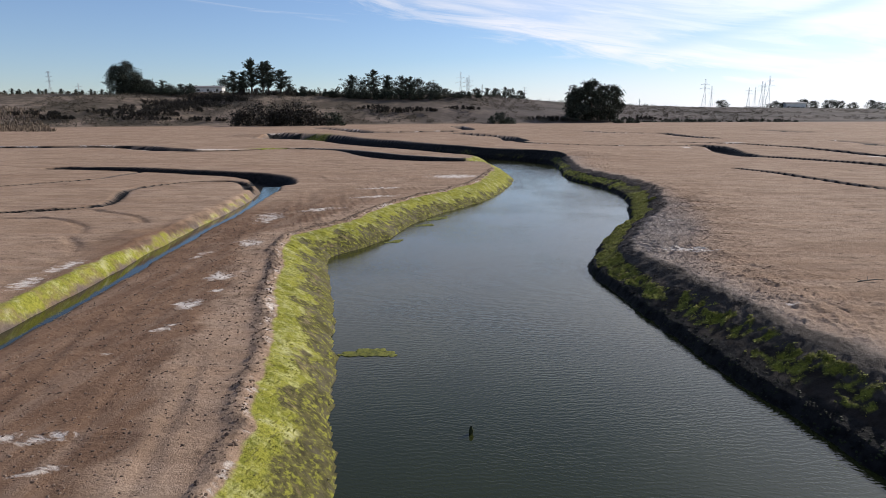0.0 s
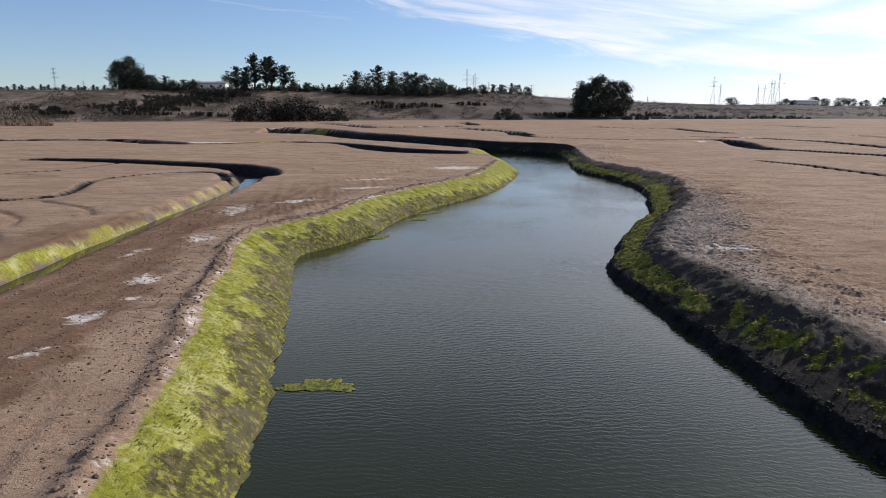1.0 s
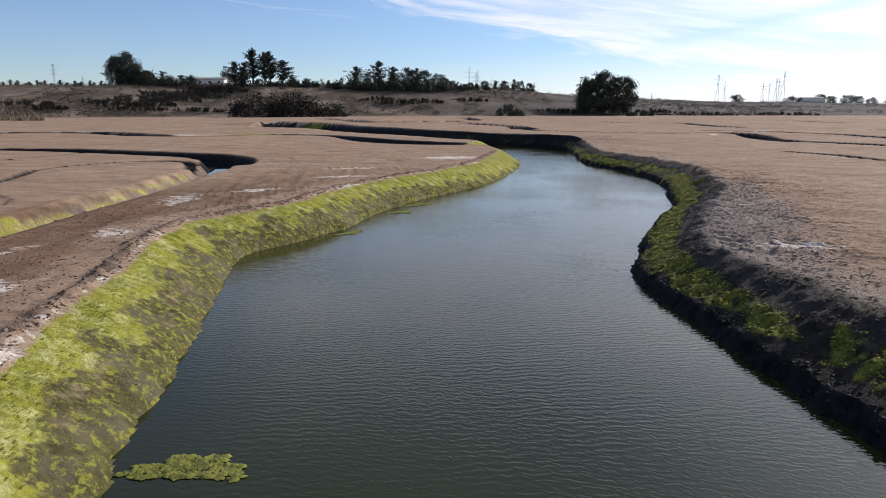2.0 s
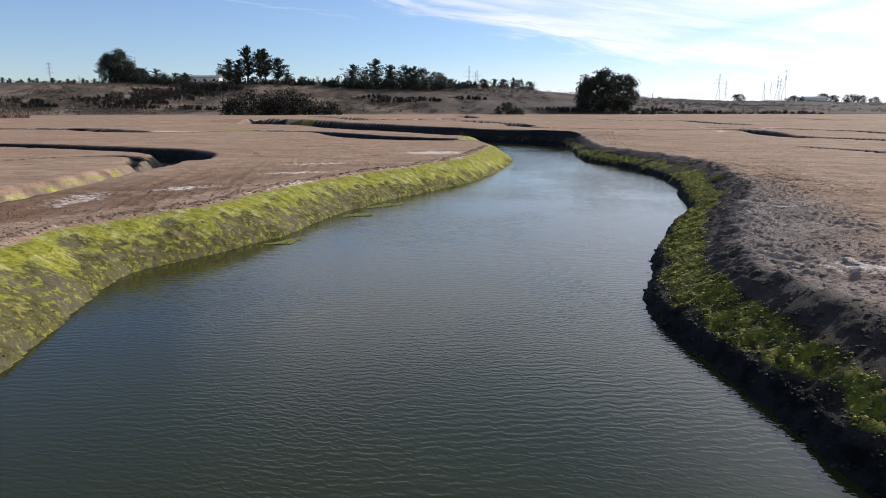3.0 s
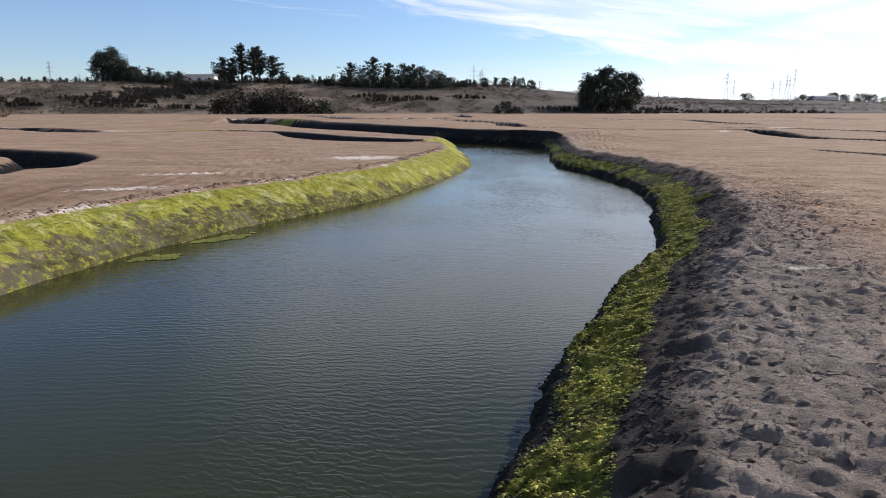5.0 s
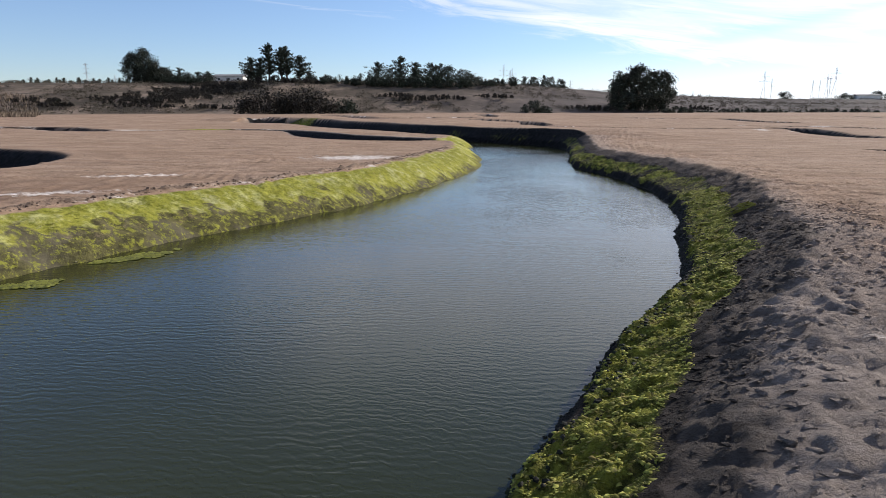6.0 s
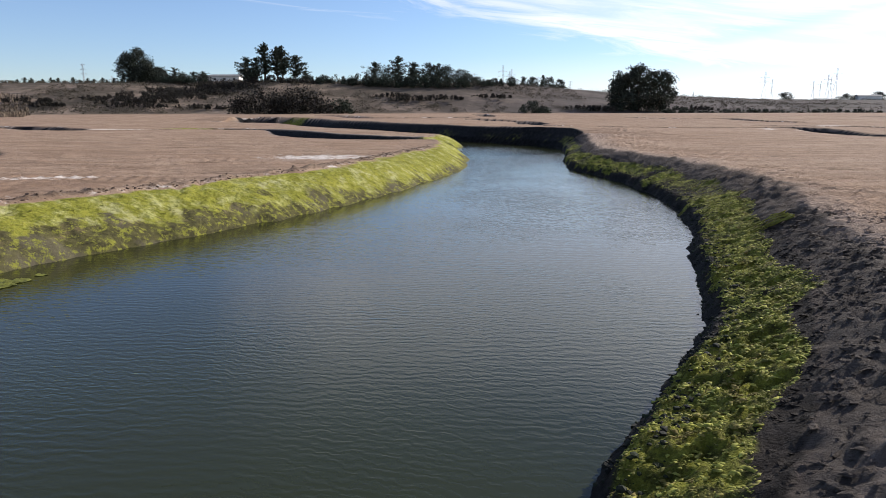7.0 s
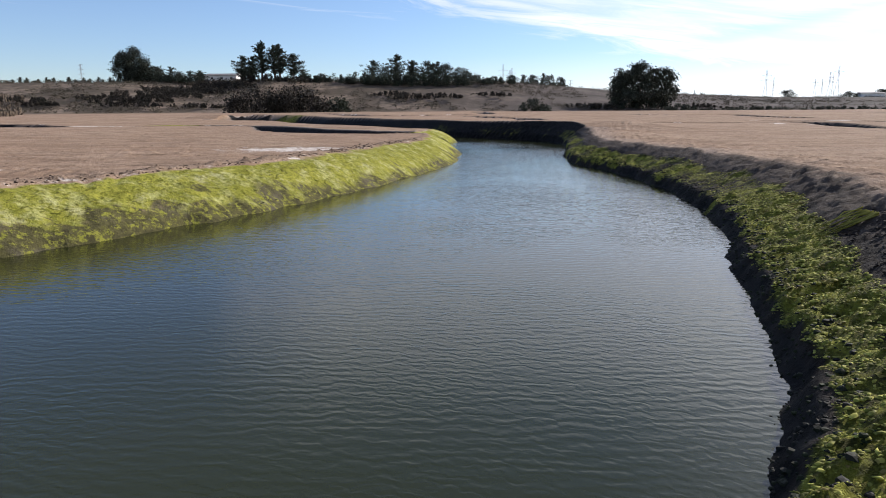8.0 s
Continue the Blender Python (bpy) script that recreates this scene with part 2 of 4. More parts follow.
def water_material(name="channel_water", ripple=1.0):
    k = Mat(name, 0.06, 1.333)
    k.b.inputs["Specular IOR Level"].default_value = 0.58
    murk = k.mix(k.noise(0.12, 3, 0.5, 0.35, 0.65), (0.0225, 0.0255, 0.0070), (0.0278, 0.0310, 0.0086))
    k.color(murk)
    def waves(length, turn, warp, detail, drift):
        # crests run across the channel, bent and broken by noise
        nd = k.n("ShaderNodeTexWave", Scale=0.314 / length, Distortion=warp, Detail=detail, Detail_Scale=drift, Detail_Roughness=0.55)
        nd.wave_type, nd.bands_direction, nd.wave_profile = "BANDS", "Y", "SIN"
        k.link(k.scaled(0.9, 1.0, 1.0, turn), nd.inputs["Vector"])
        return nd.outputs["Fac"]
    w1 = waves(0.19, -12, 7.0, 2.0, 1.6)
    w2 = waves(0.125, 10, 8.0, 2.0, 2.2)
    w3 = k.noise(1.0, 3, 0.55, vec=k.scaled(4.0, 9.0, 1.0, -20), dist=0.6)
    swell = k.noise(0.5, 2, 0.5, vec=k.scaled(0.5, 1.0, 1.0, 10))
    gust = k.ramp(k.noise(0.10, 3, 0.6), 0.36, 0.66, 0.40, 1.0)
    fade = k.noise(0.5, 3, 0.5, 0.3, 0.7)
    h = k.math("ADD", k.math("MULTIPLY", w1, k.math("ADD", k.math("MULTIPLY", fade, 0.8), 0.35)), k.math("MULTIPLY", w2, k.math("SUBTRACT", 0.85, k.math("MULTIPLY", fade, 0.5))))
    h = k.math("ADD", h, k.math("ADD", k.math("MULTIPLY", w3, 0.5), k.math("MULTIPLY", swell, 1.5)))
    k.bump(k.math("MULTIPLY", h, gust), ripple, 0.0030)
    return k.m


def plain_material(name, a, b, scale=3.0, rough=0.85, spec=0.3, bump=0.3, dist=0.03):
    k = Mat(name, rough)
    k.b.inputs["Specular IOR Level"].default_value = spec
    f = k.noise(scale, 5, 0.65, 0.32, 0.68)
    g = k.noise(scale * 7, 4, 0.65, 0.35, 0.7)
    k.color(k.mix(k.math("MULTIPLY", g, 0.4), k.mix(f, a, b), tuple(0.55 * v for v in a)))
    k.bump(k.noise(scale * 5, 4, 0.6), bump, dist)
    return k.m


def leaf_material(name, a, b, c, scale=0.3, d=None, thin=0.0):
    k = Mat(name, 0.75)
    k.b.inputs["Specular IOR Level"].default_value = 0.2
    geo = k.nt.nodes.new("ShaderNodeNewGeometry")
    per = geo.outputs["Random Per Island"]
    base = k.mix(per, a, b)
    col = k.mix(k.noise(scale, 3, 0.6, 0.4, 0.65), base, c)
    if d:
        col = k.mix(k.noise(scale * 0.45, 4, 0.65, 0.50, 0.66), col, d)
    k.color(col)
    if thin:
        through_light, both = k.n("ShaderNodeBsdfTranslucent"), k.n("ShaderNodeMixShader", Fac=thin)
        k.link(col, through_light.inputs["Color"])
        k.link(k.b.outputs[0], both.inputs[1]), k.link(through_light.outputs[0], both.inputs[2])
        k.link(both.outputs[0], k.nt.nodes["Material Output"].inputs["Surface"])
    return k.m


GROUND = ground_material()
WATER = water_material()
STILL_WATER = water_material("ditch_water", 0.25)
BARK = plain_material("bark", (0.09, 0.070, 0.055), (0.16, 0.13, 0.105), 1.5, 0.9)
EUCA = leaf_material("eucalyptus_leaves", (0.030, 0.036, 0.025), (0.058, 0.064, 0.045), (0.024, 0.029, 0.021))
CYPR = leaf_material("cypress_leaves", (0.027, 0.036, 0.024), (0.054, 0.064, 0.042), (0.022, 0.028, 0.020))
SCRUB = leaf_material("scrub_leaves", (0.074, 0.066, 0.046), (0.118, 0.098, 0.068), (0.090, 0.072, 0.053), 0.08)
BRUSH = leaf_material("gully_brush_twigs", (0.026, 0.022, 0.018), (0.050, 0.041, 0.032), (0.022, 0.021, 0.016), 0.2)
THICKET = leaf_material("thicket_twigs", (0.050, 0.040, 0.029), (0.090, 0.068, 0.050), (0.040, 0.037, 0.025), 0.2)
REED = leaf_material("dry_reed_blades", (0.150, 0.112, 0.078), (0.210, 0.160, 0.115), (0.110, 0.082, 0.058), 0.1)
ALGA = leaf_material("algae_tufts", (0.265, 0.268, 0.045), (0.600, 0.580, 0.130), (0.125, 0.125, 0.030), 6.0, (0.235, 0.185, 0.055), 0.3)
ALGA_BRIGHT = leaf_material("bright_algae_tufts", (0.275, 0.262, 0.034), (0.46, 0.43, 0.15), (0.15, 0.145, 0.022), 1.0, None, 0.3)
DRYCLOD = leaf_material("dry_mud_clods", (0.120, 0.080, 0.057), (0.250, 0.175, 0.125), (0.085, 0.057, 0.042), 0.8)
SILT = leaf_material("silt_lumps", (0.060, 0.055, 0.030), (0.260, 0.235, 0.150), (0.100, 0.092, 0.045), 1.5)
# soaked mud taken almost to black, so its colour includes the bank's shade
DARKCLOD = leaf_material("shaded_wet_mud_clods", (0.006, 0.006, 0.005), (0.020, 0.018, 0.013), (0.020, 0.026, 0.008), 1.5)
MATGREEN = plain_material("floating_algae", (0.240, 0.240, 0.040), (0.070, 0.078, 0.020), 7.0, 0.7)
# pylon steel set paler, with the distance haze put into its colour
STEEL = plain_material("galvanised_steel", (0.55, 0.57, 0.60), (0.45, 0.47, 0.49), 0.3, 0.5)
WHITEWALL = plain_material("white_painted_wall", (0.75, 0.74, 0.70), (0.62, 0.60, 0.56), 0.4, 0.8)
ROOF = plain_material("grey_roof", (0.28, 0.27, 0.26), (0.18, 0.175, 0.17), 0.5, 0.8)
DARKGLASS = plain_material("dark_window_glass", (0.02, 0.022, 0.025), (0.03, 0.032, 0.035), 0.5, 0.1, 0.5)
DRYWOOD = plain_material("weathered_wood", (0.20, 0.165, 0.13), (0.11, 0.09, 0.07), 6.0, 0.85)

# ---------------------------------------------------------------- plan of the channels
WL = -1.25       # water level; the graded plain is at 0
LEFT_SHORE = [(-2, -70), (-2.2, -10), (-3.1, 6.3), (-3.6, 8.1), (-4.35, 11.1), (-5.0, 13.6), (-6.35, 18.2), (-7.85, 23.4), (-8.95, 26.8), (-9.0, 28.8),
              (-7.8, 31.5), (-6.9, 34.5), (-6.4, 38.3), (-5.35, 43), (-2.65, 49.5), (-0.5, 56.5), (0.6, 63), (1.35, 71), (1.1, 76), (0.0, 84), (-1.8, 88)]
INLET_NEAR = [(-4.5, 89), (-8, 87.5), (-14.5, 90), (-21.5, 98.5), (-31, 115.5), (-40, 121)]
INLET_FAR = [(-41, 123.6), (-34, 119.5), (-26, 110.5), (-18, 101.5), (-9, 94.5), (-5, 92.8)]
SPIT_SHORE = [(-2.6, 95.5), (-2.2, 99), (-4.5, 104), (-13, 114), (-23, 126), (-36, 141), (-45, 156), (-52, 164), (-70, 172)]
FAR_SHORE = [(-70, 184), (-54, 178), (-43, 165), (-36, 153), (-24, 138), (-14, 124.5), (-5, 112.5), (0, 107.5), (5, 102.5), (7.5, 97.5), (8.3, 93)]
RIGHT_SHORE = [(8.2, 85), (8.0, 78), (8.4, 72.7), (9.8, 68), (11.2, 61.5), (11.5, 56.6), (11.3, 52), (10.7, 48.5), (10.3, 45.5), (9.8, 43), (8.9, 40.5),
               (8.1, 38.5), (7.2, 36), (6.5, 34), (5.8, 31.8), (5.1, 29), (4.7, 26.8), (4.75, 25), (5.42, 22), (6.08, 18.5), (6.6, 16), (7.2, 12.8), (8.0, 10.7),
               (8.6, 8), (9.3, 4), (9.6, -10), (10, -70)]
DITCH_A = [(-14.3, 2), (-14.9, 8), (-15.6, 13), (-16.4, 19), (-17.2, 24), (-18.3, 32), (-19.4, 40), (-20.6, 48), (-22.3, 55)]
DITCH_A_BEND = [(-22.3, 55), (-24.3, 59.8), (-28, 63.5), (-34, 66.3), (-42, 69.3), (-50, 71.2), (-56, 71.8)]
# course, half width, depth
DITCHES = [
    (DITCH_A, 1.4, 1.15), (DITCH_A_BEND, 2.6, 1.2),
    ([(-40, 122.5), (-47, 119.5), (-52, 112.5)], 2.4, 0.6), ([(-52, 112.5), (-58, 111.5), (-64, 115)], 2.4, 0.35),
    ([(-64, 115), (-72, 121), (-82, 127), (-98, 126), (-135, 123)], 4.0, 1.1),
    ([(-75, 192), (-63, 180), (-55, 173)], 4.0, 0.9),
    ([(-78, 258), (-59, 232), (-46, 212), (-33, 217), (-20, 223)], 4.5, 0.9),
    ([(-20, 272), (-13, 238)], 3.0, 0.8),
    ([(-15, 209), (0, 187), (3.6, 160)], 3.2, 0.7), ([(3.6, 160), (7, 146), (20, 137), (32, 134.5), (42, 136)], 1.4, 0.35),
    ([(42, 136), (43, 127), (40, 111), (39.8, 100)], 2.6, 0.7), ([(39.8, 100), (44.2, 94), (47.7, 88), (49.5, 81), (51, 70)], 1.9, 0.7),
    ([(41, 151), (52, 145), (57.7, 129.5), (60.4, 113.5), (60.5, 102), (61, 90)], 1.7, 0.5),
    ([(28.8, 75.5), (30.9, 70.1), (32.2, 63.6), (33.1, 58.6), (34.2, 54.4), (36, 46)], 0.75, 0.5),
    ([(49.2, 201), (52.2, 181), (55.7, 172)], 2.2, 0.6), ([(29, 220), (38, 207), (51, 201)], 1.8, 0.4),
    ([(86.7, 224), (94.8, 205)], 2.5, 0.6), ([(80, 157), (78.4, 134), (77, 115)], 1.5, 0.5),
    ([(-47.7, 51), (-43, 57.8), (-42.8, 68.2)], 0.42, 0.24), ([(-37, 34), (-31.3, 36.6), (-29.5, 38.4), (-30.2, 41.9), (-33.4, 49.5), (-31.3, 55.6), (-26.4, 56.4), (-22.7, 50.1)], 0.48, 0.28),
    ([(-28.3, 36.5), (-24, 34.3), (-21.9, 31.7)], 0.28, 0.12), ([(-32.4, 32.8), (-29, 33), (-25.1, 30.5), (-23.8, 28.3)], 0.28, 0.12), ([(-23.5, 26.9), (-21.5, 24.8), (-20.8, 23.4)], 0.28, 0.12),
]
# algae away from the main banks: place, radii
GREEN = [(-56, 178, 9, 3.5), (-50, 185, 8, 2.5), (-3.6, 97.5, 1.8, 2.6), (-47, 122, 6, 2.0)]
# mud left bare among the algae of the lit bank: place, radii, turn
BARE = [(-7.7, 21.3, 0.42, 1.9, 16), (-6.5, 15.6, 0.36, 1.3, 16), (-5.4, 11.8, 0.40, 1.2, 14), (-8.9, 30.4, 0.40, 1.2, -30), (-7.4, 29.6, 0.3, 0.6, 0), (-4.9, 8.8, 0.22, 0.7, 10), (-5.7, 42.4, 0.3, 1.6, -25)]
# salt blooms: place, radii, turn
BLOOMS = [(-9.2, 5.9, 1.0, 0.30, 18), (-8.3, 4.7, 0.6, 0.20, 30), (-10.6, 10.5, 0.3, 0.12, 0), (-10.0, 12.8, 0.35, 0.5, 20), (-10.7, 15.2, 0.45, 0.7, 20), (-10.4, 17.0, 0.4, 0.3, 40),
          (-11.2, 19.3, 0.5, 0.7, 20), (-12.7, 26.2, 0.7, 1.6, 20), (-15, 34.4, 1.0, 2.4, 20), (9.3, 26.2, 2.0, 0.75, 6), (10.3, 16.9, 0.4, 0.5, 0), (-18.9, 20.4, 0.6, 1.6, 5), (-18.6, 17.4, 0.7, 1.2, 5), (-18.4, 26.4, 0.4, 1.0, 5),
          (-4.9, 63.5, 3.2, 2.2, 0), (-10, 45.4, 2.4, 0.7, 30), (10.7, 34.6, 0.6, 0.25, 0), (-12.5, 38, 2.2, 0.8, 40), (40.5, 122, 2.0, 3.0, 0), (-58, 117, 9, 2.5, 10), (-75, 195, 10, 5, 0), (58.5, 100, 2.0, 3.0, 0),
          (-14, 23, 0.4, 1.2, 0), (-10.5, 52, 3.0, 0.6, 25), (37, 128, 1.0, 3.0, 0), (53, 148, 3.0, 2.0, 0), (5, 158, 1.2, 3.0, 0)]


# wheel tracks with lug prints: course, half gauge
TRACKS = [([(-18, 72), (-12, 73.3), (-6, 73.6), (-2, 72)], 0.8), ([(-16, 50.5), (-12, 51.6), (-7.4, 51.8), (-4, 50)], 0.4), ([(-24, 60), (-16, 62), (-9, 61)], 0.6)]


def curve_through(pts, step=1.0):
    """A smooth line through the given points."""
    p = np.array([pts[0], *pts, pts[-1]], float)
    out = []
    for i in range(1, len(p) - 2):
        n = max(2, int(np.linalg.norm(p[i + 1] - p[i]) / step))
        t = np.linspace(0, 1, n, endpoint=False)[:, None]
        a, b, c, d = p[i - 1], p[i], p[i + 1], p[i + 2]
        out.append(0.5 * (2 * b + (c - a) * t + (2 * a - 5 * b + 4 * c - d) * t ** 2 + (3 * b - a - 3 * c + d) * t ** 3))
    return np.vstack([*out, p[-2:-1]])


def line_distance(x, y, line, reach):
    """Distance of many places to a line; places farther than reach get reach."""
    d = np.full(x.shape, reach, float)
    for (ax, ay), (bx, by) in zip(line[:-1], line[1:]):
        sel = np.where((x > min(ax, bx) - reach) & (x < max(ax, bx) + reach) & (y > min(ay, by) - reach) & (y < max(ay, by) + reach))[0]
        if not len(sel):
            continue
        px, py, dx, dy = x[sel] - ax, y[sel] - ay, bx - ax, by - ay
        t = np.clip((px * dx + py * dy) / (dx * dx + dy * dy + 1e-9), 0, 1)
        d[sel] = np.minimum(d[sel], np.hypot(px - t * dx, py - t * dy))
    return d


def inside(x, y, poly):
    r = np.zeros(x.shape, bool)
    for (ax, ay), (bx, by) in zip(poly, np.roll(poly, -1, axis=0)):
        if ay == by:
            continue
        hit = ((ay > y) != (by > y)) & (x < (bx - ax) * (y - ay) / (by - ay) + ax)
        r ^= hit
    return r


TABLE = np.random.RandomState(7).rand(256, 256)


def value_noise(x, y):
    xi, yi = np.floor(x).astype(int), np.floor(y).astype(int)
    fx, fy = x - xi, y - yi
    fx, fy = fx * fx * (3 - 2 * fx), fy * fy * (3 - 2 * fy)
    a, b = TABLE[xi & 255, yi & 255], TABLE[(xi + 1) & 255, yi & 255]
    c, d = TABLE[xi & 255, (yi + 1) & 255], TABLE[(xi + 1) & 255, (yi + 1) & 255]
    return (a * (1 - fx) + b * fx) * (1 - fy) + (c * (1 - fx) + d * fx) * fy


def fbm(x, y, scale, octaves=4, gain=0.5, seed=0.0):
    """Fractal noise, about -1 to 1; scale is the size of the largest lumps in metres."""
    v, amp, tot = 0.0, 1.0, 0.0
    ca, sa = math.cos(0.6), math.sin(0.6)
    x, y = x / scale + seed * 17.3, y / scale + seed * 9.1
    for _ in range(octaves):
        v, tot = v + amp * (2 * value_noise(x, y) - 1), tot + amp
        x, y, amp = (ca * x - sa * y) * 2.03 + 11.7, (sa * x + ca * y) * 2.03 + 5.3, amp * gain
    return v / tot


def step(v, lo, hi):
    t = np.clip((v - lo) / (hi - lo), 0, 1)
    return t * t * (3 - 2 * t)


LEFT_LINE = np.vstack([curve_through(LEFT_SHORE), curve_through(INLET_NEAR)])
SPIT_LINE = np.vstack([curve_through(INLET_FAR), curve_through(SPIT_SHORE)])
RIGHT_LINE = np.vstack([curve_through(FAR_SHORE), curve_through(RIGHT_SHORE)])
CHANNEL = np.vstack([LEFT_LINE, SPIT_LINE, RIGHT_LINE])

A_KEYS = [-0.95, -0.62, -0.5, -0.39, -0.25, -0.06, 0.02, 0.1, 0.2, 0.3, 0.6, 1.2]
BASE_Y = [245, 270, 280, 285, 310, 335, 345, 365, 375, 385, 390, 390]
RIDGE_Y = [390, 392, 440, 385, 420, 430, 450, 480, 560, 620, 700, 700]
RIDGE_Z = [21, 20, 23, 20, 20.5, 19.5, 17.5, 15, 14, 13, 11, 11]


def hill_share(x, y):
    a = x / np.maximum(y, 60.0)
    b, r = np.interp(a, A_KEYS, BASE_Y), np.interp(a, A_KEYS, RIDGE_Y)
    return np.clip((y - b) / (r - b), -1, 4), np.interp(a, A_KEYS, RIDGE_Z)


def ground(x, y):
    """Height and zones of the ground at many places."""
    x, y = np.asarray(x, float), np.asarray(y, float)
    shape = x.shape
    x, y = x.ravel(), y.ravel()
    zero = np.zeros(x.shape)
    hill_h, top = hill_share(x, y)
    hs = step(hill_h, 0.0, 1.0)
    # graded plain
    z = 0.05 * fbm(x, y, 9.0, 3) + 0.035 * fbm(x, y, 2.4, 3, seed=2) + 0.16 * fbm(x, y * 1.5, 26.0, 3, seed=7) * step(y, 60, 110)
    z += 1.9 * step(y, 110, 300) * step(np.abs(x) + y, 120, 300)
    # hills
    k = np.where(hill_h > 0)[0]
    if len(k):
        h, hx, hy = hill_h[k], x[k], y[k]
        gully = fbm(hx, hy, 60.0, 4, 0.5, 3)
        hill = top[k] * (0.35 * step(h, 0, 0.35) + 0.65 * step(h, 0.2, 1.0)) * (1 + 0.22 * gully * (1 - step(h, 0.6, 1.0)))
        z[k] = z[k] * (1 - hs[k]) + hill + 0.45 * fbm(hx, hy, 7.0, 3, seed=4) * step(h, 0.0, 0.3)
    zones = {key: zero.copy() for key in ("mud", "wet", "salt", "algae", "slime", "shore", "tracked")}
    zones["hill"] = step(hill_h, -0.02, 0.05)
    # share of the heath colour with haze in it, growing to the right
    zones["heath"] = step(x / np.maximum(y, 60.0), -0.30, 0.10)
    sd, t, right = np.full(x.shape, 99.0), np.full(x.shape, 99.0), np.zeros(x.shape, bool)
    reach = 16.0
    k = np.where((x > -90) & (x < 32) & (y > -90) & (y < 205))[0]
    if len(k):
        dl, dr, ds = (line_distance(x[k], y[k], q, reach) for q in (LEFT_LINE, RIGHT_LINE, SPIT_LINE))
        d = np.minimum(np.minimum(dl, dr), ds)
        wet_in = inside(x[k], y[k], CHANNEL)
        keep = wet_in | (d < reach - 0.1)
        k, d, wet_in, dl, dr, ds = (v[keep] for v in (k, d, wet_in, dl, dr, ds))
    if len(k):
        z[k] = banks(x[k], y[k], z[k], d, wet_in, dr <= np.minimum(dl, ds), (ds < dl) & (ds < dr), zones, sd, t, right, k)
    # ditches
    for course, hw, deep in DITCHES:
        c = np.array(course)
        k = np.where((x > c[:, 0].min() - 2 * hw - 1) & (x < c[:, 0].max() + 2 * hw + 1) & (y > c[:, 1].min() - 2 * hw - 1) & (y < c[:, 1].max() + 2 * hw + 1))[0]
        if not len(k):
            continue
        dd = line_distance(x[k], y[k], curve_through(course), hw * 1.9 + 0.5) + 0.16 * hw * fbm(x[k], y[k], 2.5 * hw + 0.3, 3, seed=20)
        cut = 1 - step(dd, (0.25 if course is DITCH_A else 0.45 if c[:, 1].min() < 60 else 0.52) * hw, hw)
        far_cut = 1.7 if hw >= 1.3 and c[:, 1].min() > 78 else 1.0
        z[k] -= far_cut * deep * cut * np.where(t[k] < 0.9, 0.0, 1.0)
        if hw >= 1.3 and c[:, 1].min() > 60:
            rim = (1 - step(dd, hw * 1.0, hw * 1.45)) * (1 - step(cut, 0.0, 0.1)) * step(fbm(x[k], y[k], 6.0, 3, seed=65), -0.05, 0.3)
            zones["salt"][k] = np.maximum(zones["salt"][k], 0.62 * rim)
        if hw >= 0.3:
            # ditch walls blackened up to the rim: their shade is put into the colour
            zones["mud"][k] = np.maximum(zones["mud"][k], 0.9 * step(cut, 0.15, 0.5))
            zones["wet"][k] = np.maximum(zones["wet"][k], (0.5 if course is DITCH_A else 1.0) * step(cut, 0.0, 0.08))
    k = np.where((x > -30) & (x < -5) & (y > -5) & (y < 62))[0]
    if len(k):
        la = curve_through(DITCH_A)
        da = line_distance(x[k], y[k], la, 4.0)
        side = x[k] < np.interp(y[k], la[:, 1], la[:, 0])
        an = fbm(x[k], y[k], 1.1, 4, 0.6, 15)
        fringe = 0.86 + 0.5 * (1 - step(y[k], 18, 30))
        alg = np.where(side, step(da, 0.70, 0.92) * (1 - step(da + 0.55 * an, fringe, fringe + 0.5)), 0.0) * step(y[k], 0, 3) * (1 - step(y[k], 46, 52))
        zones["algae"][k] = np.maximum(zones["algae"][k], (0.50 + 0.35 * step(an, -0.1, 0.2)) * alg)
        zones["mud"][k] *= 1 - alg
        zones["wet"][k] *= 1 - alg
    k = np.where((np.abs(x) < 90) & (y < 240) & (y > -10))[0]
    if len(k):
        xs_, ys_ = x[k], y[k]
        salt = zones["salt"][k]
        wx, wy = xs_ + 0.55 * fbm(xs_, ys_, 1.6, 4, 0.6, 41), ys_ + 0.55 * fbm(xs_, ys_, 1.6, 4, 0.6, 42)
        for bx, by, rx, ry, rot in BLOOMS:
            c, s_ = math.cos(radians(rot)), math.sin(radians(rot))
            ux, uy = ((wx - bx) * c + (wy - by) * s_) / rx, (-(wx - bx) * s_ + (wy - by) * c) / ry
            salt = np.maximum(salt, (0.68 if by < 60 else 0.80) * np.exp(-0.8 * (ux * ux + uy * uy)))
        salt += 0.12 * step(fbm(xs_, ys_, 5.0, 4, seed=21), 0.2, 0.6) * (xs_ < 2)
        zones["salt"][k] = np.clip(salt * (1 - zones["wet"][k]), 0, 1)
        z[k] += 0.016 * fbm(xs_, ys_, 0.8, 4, seed=1)
        # thin windrows and scraper lines left by grading
        off = (t[k] > 1.2)
        row = np.maximum(0, 1 - np.abs(fbm(xs_ * 0.28 + 0.10 * ys_, ys_, 6.0, 2, 0.5, 35)) / 0.035)
        row2 = np.maximum(0, 1 - np.abs(fbm(xs_ * 0.5 - 0.35 * ys_, ys_ * 0.8, 9.0, 2, 0.5, 36)) / 0.02)
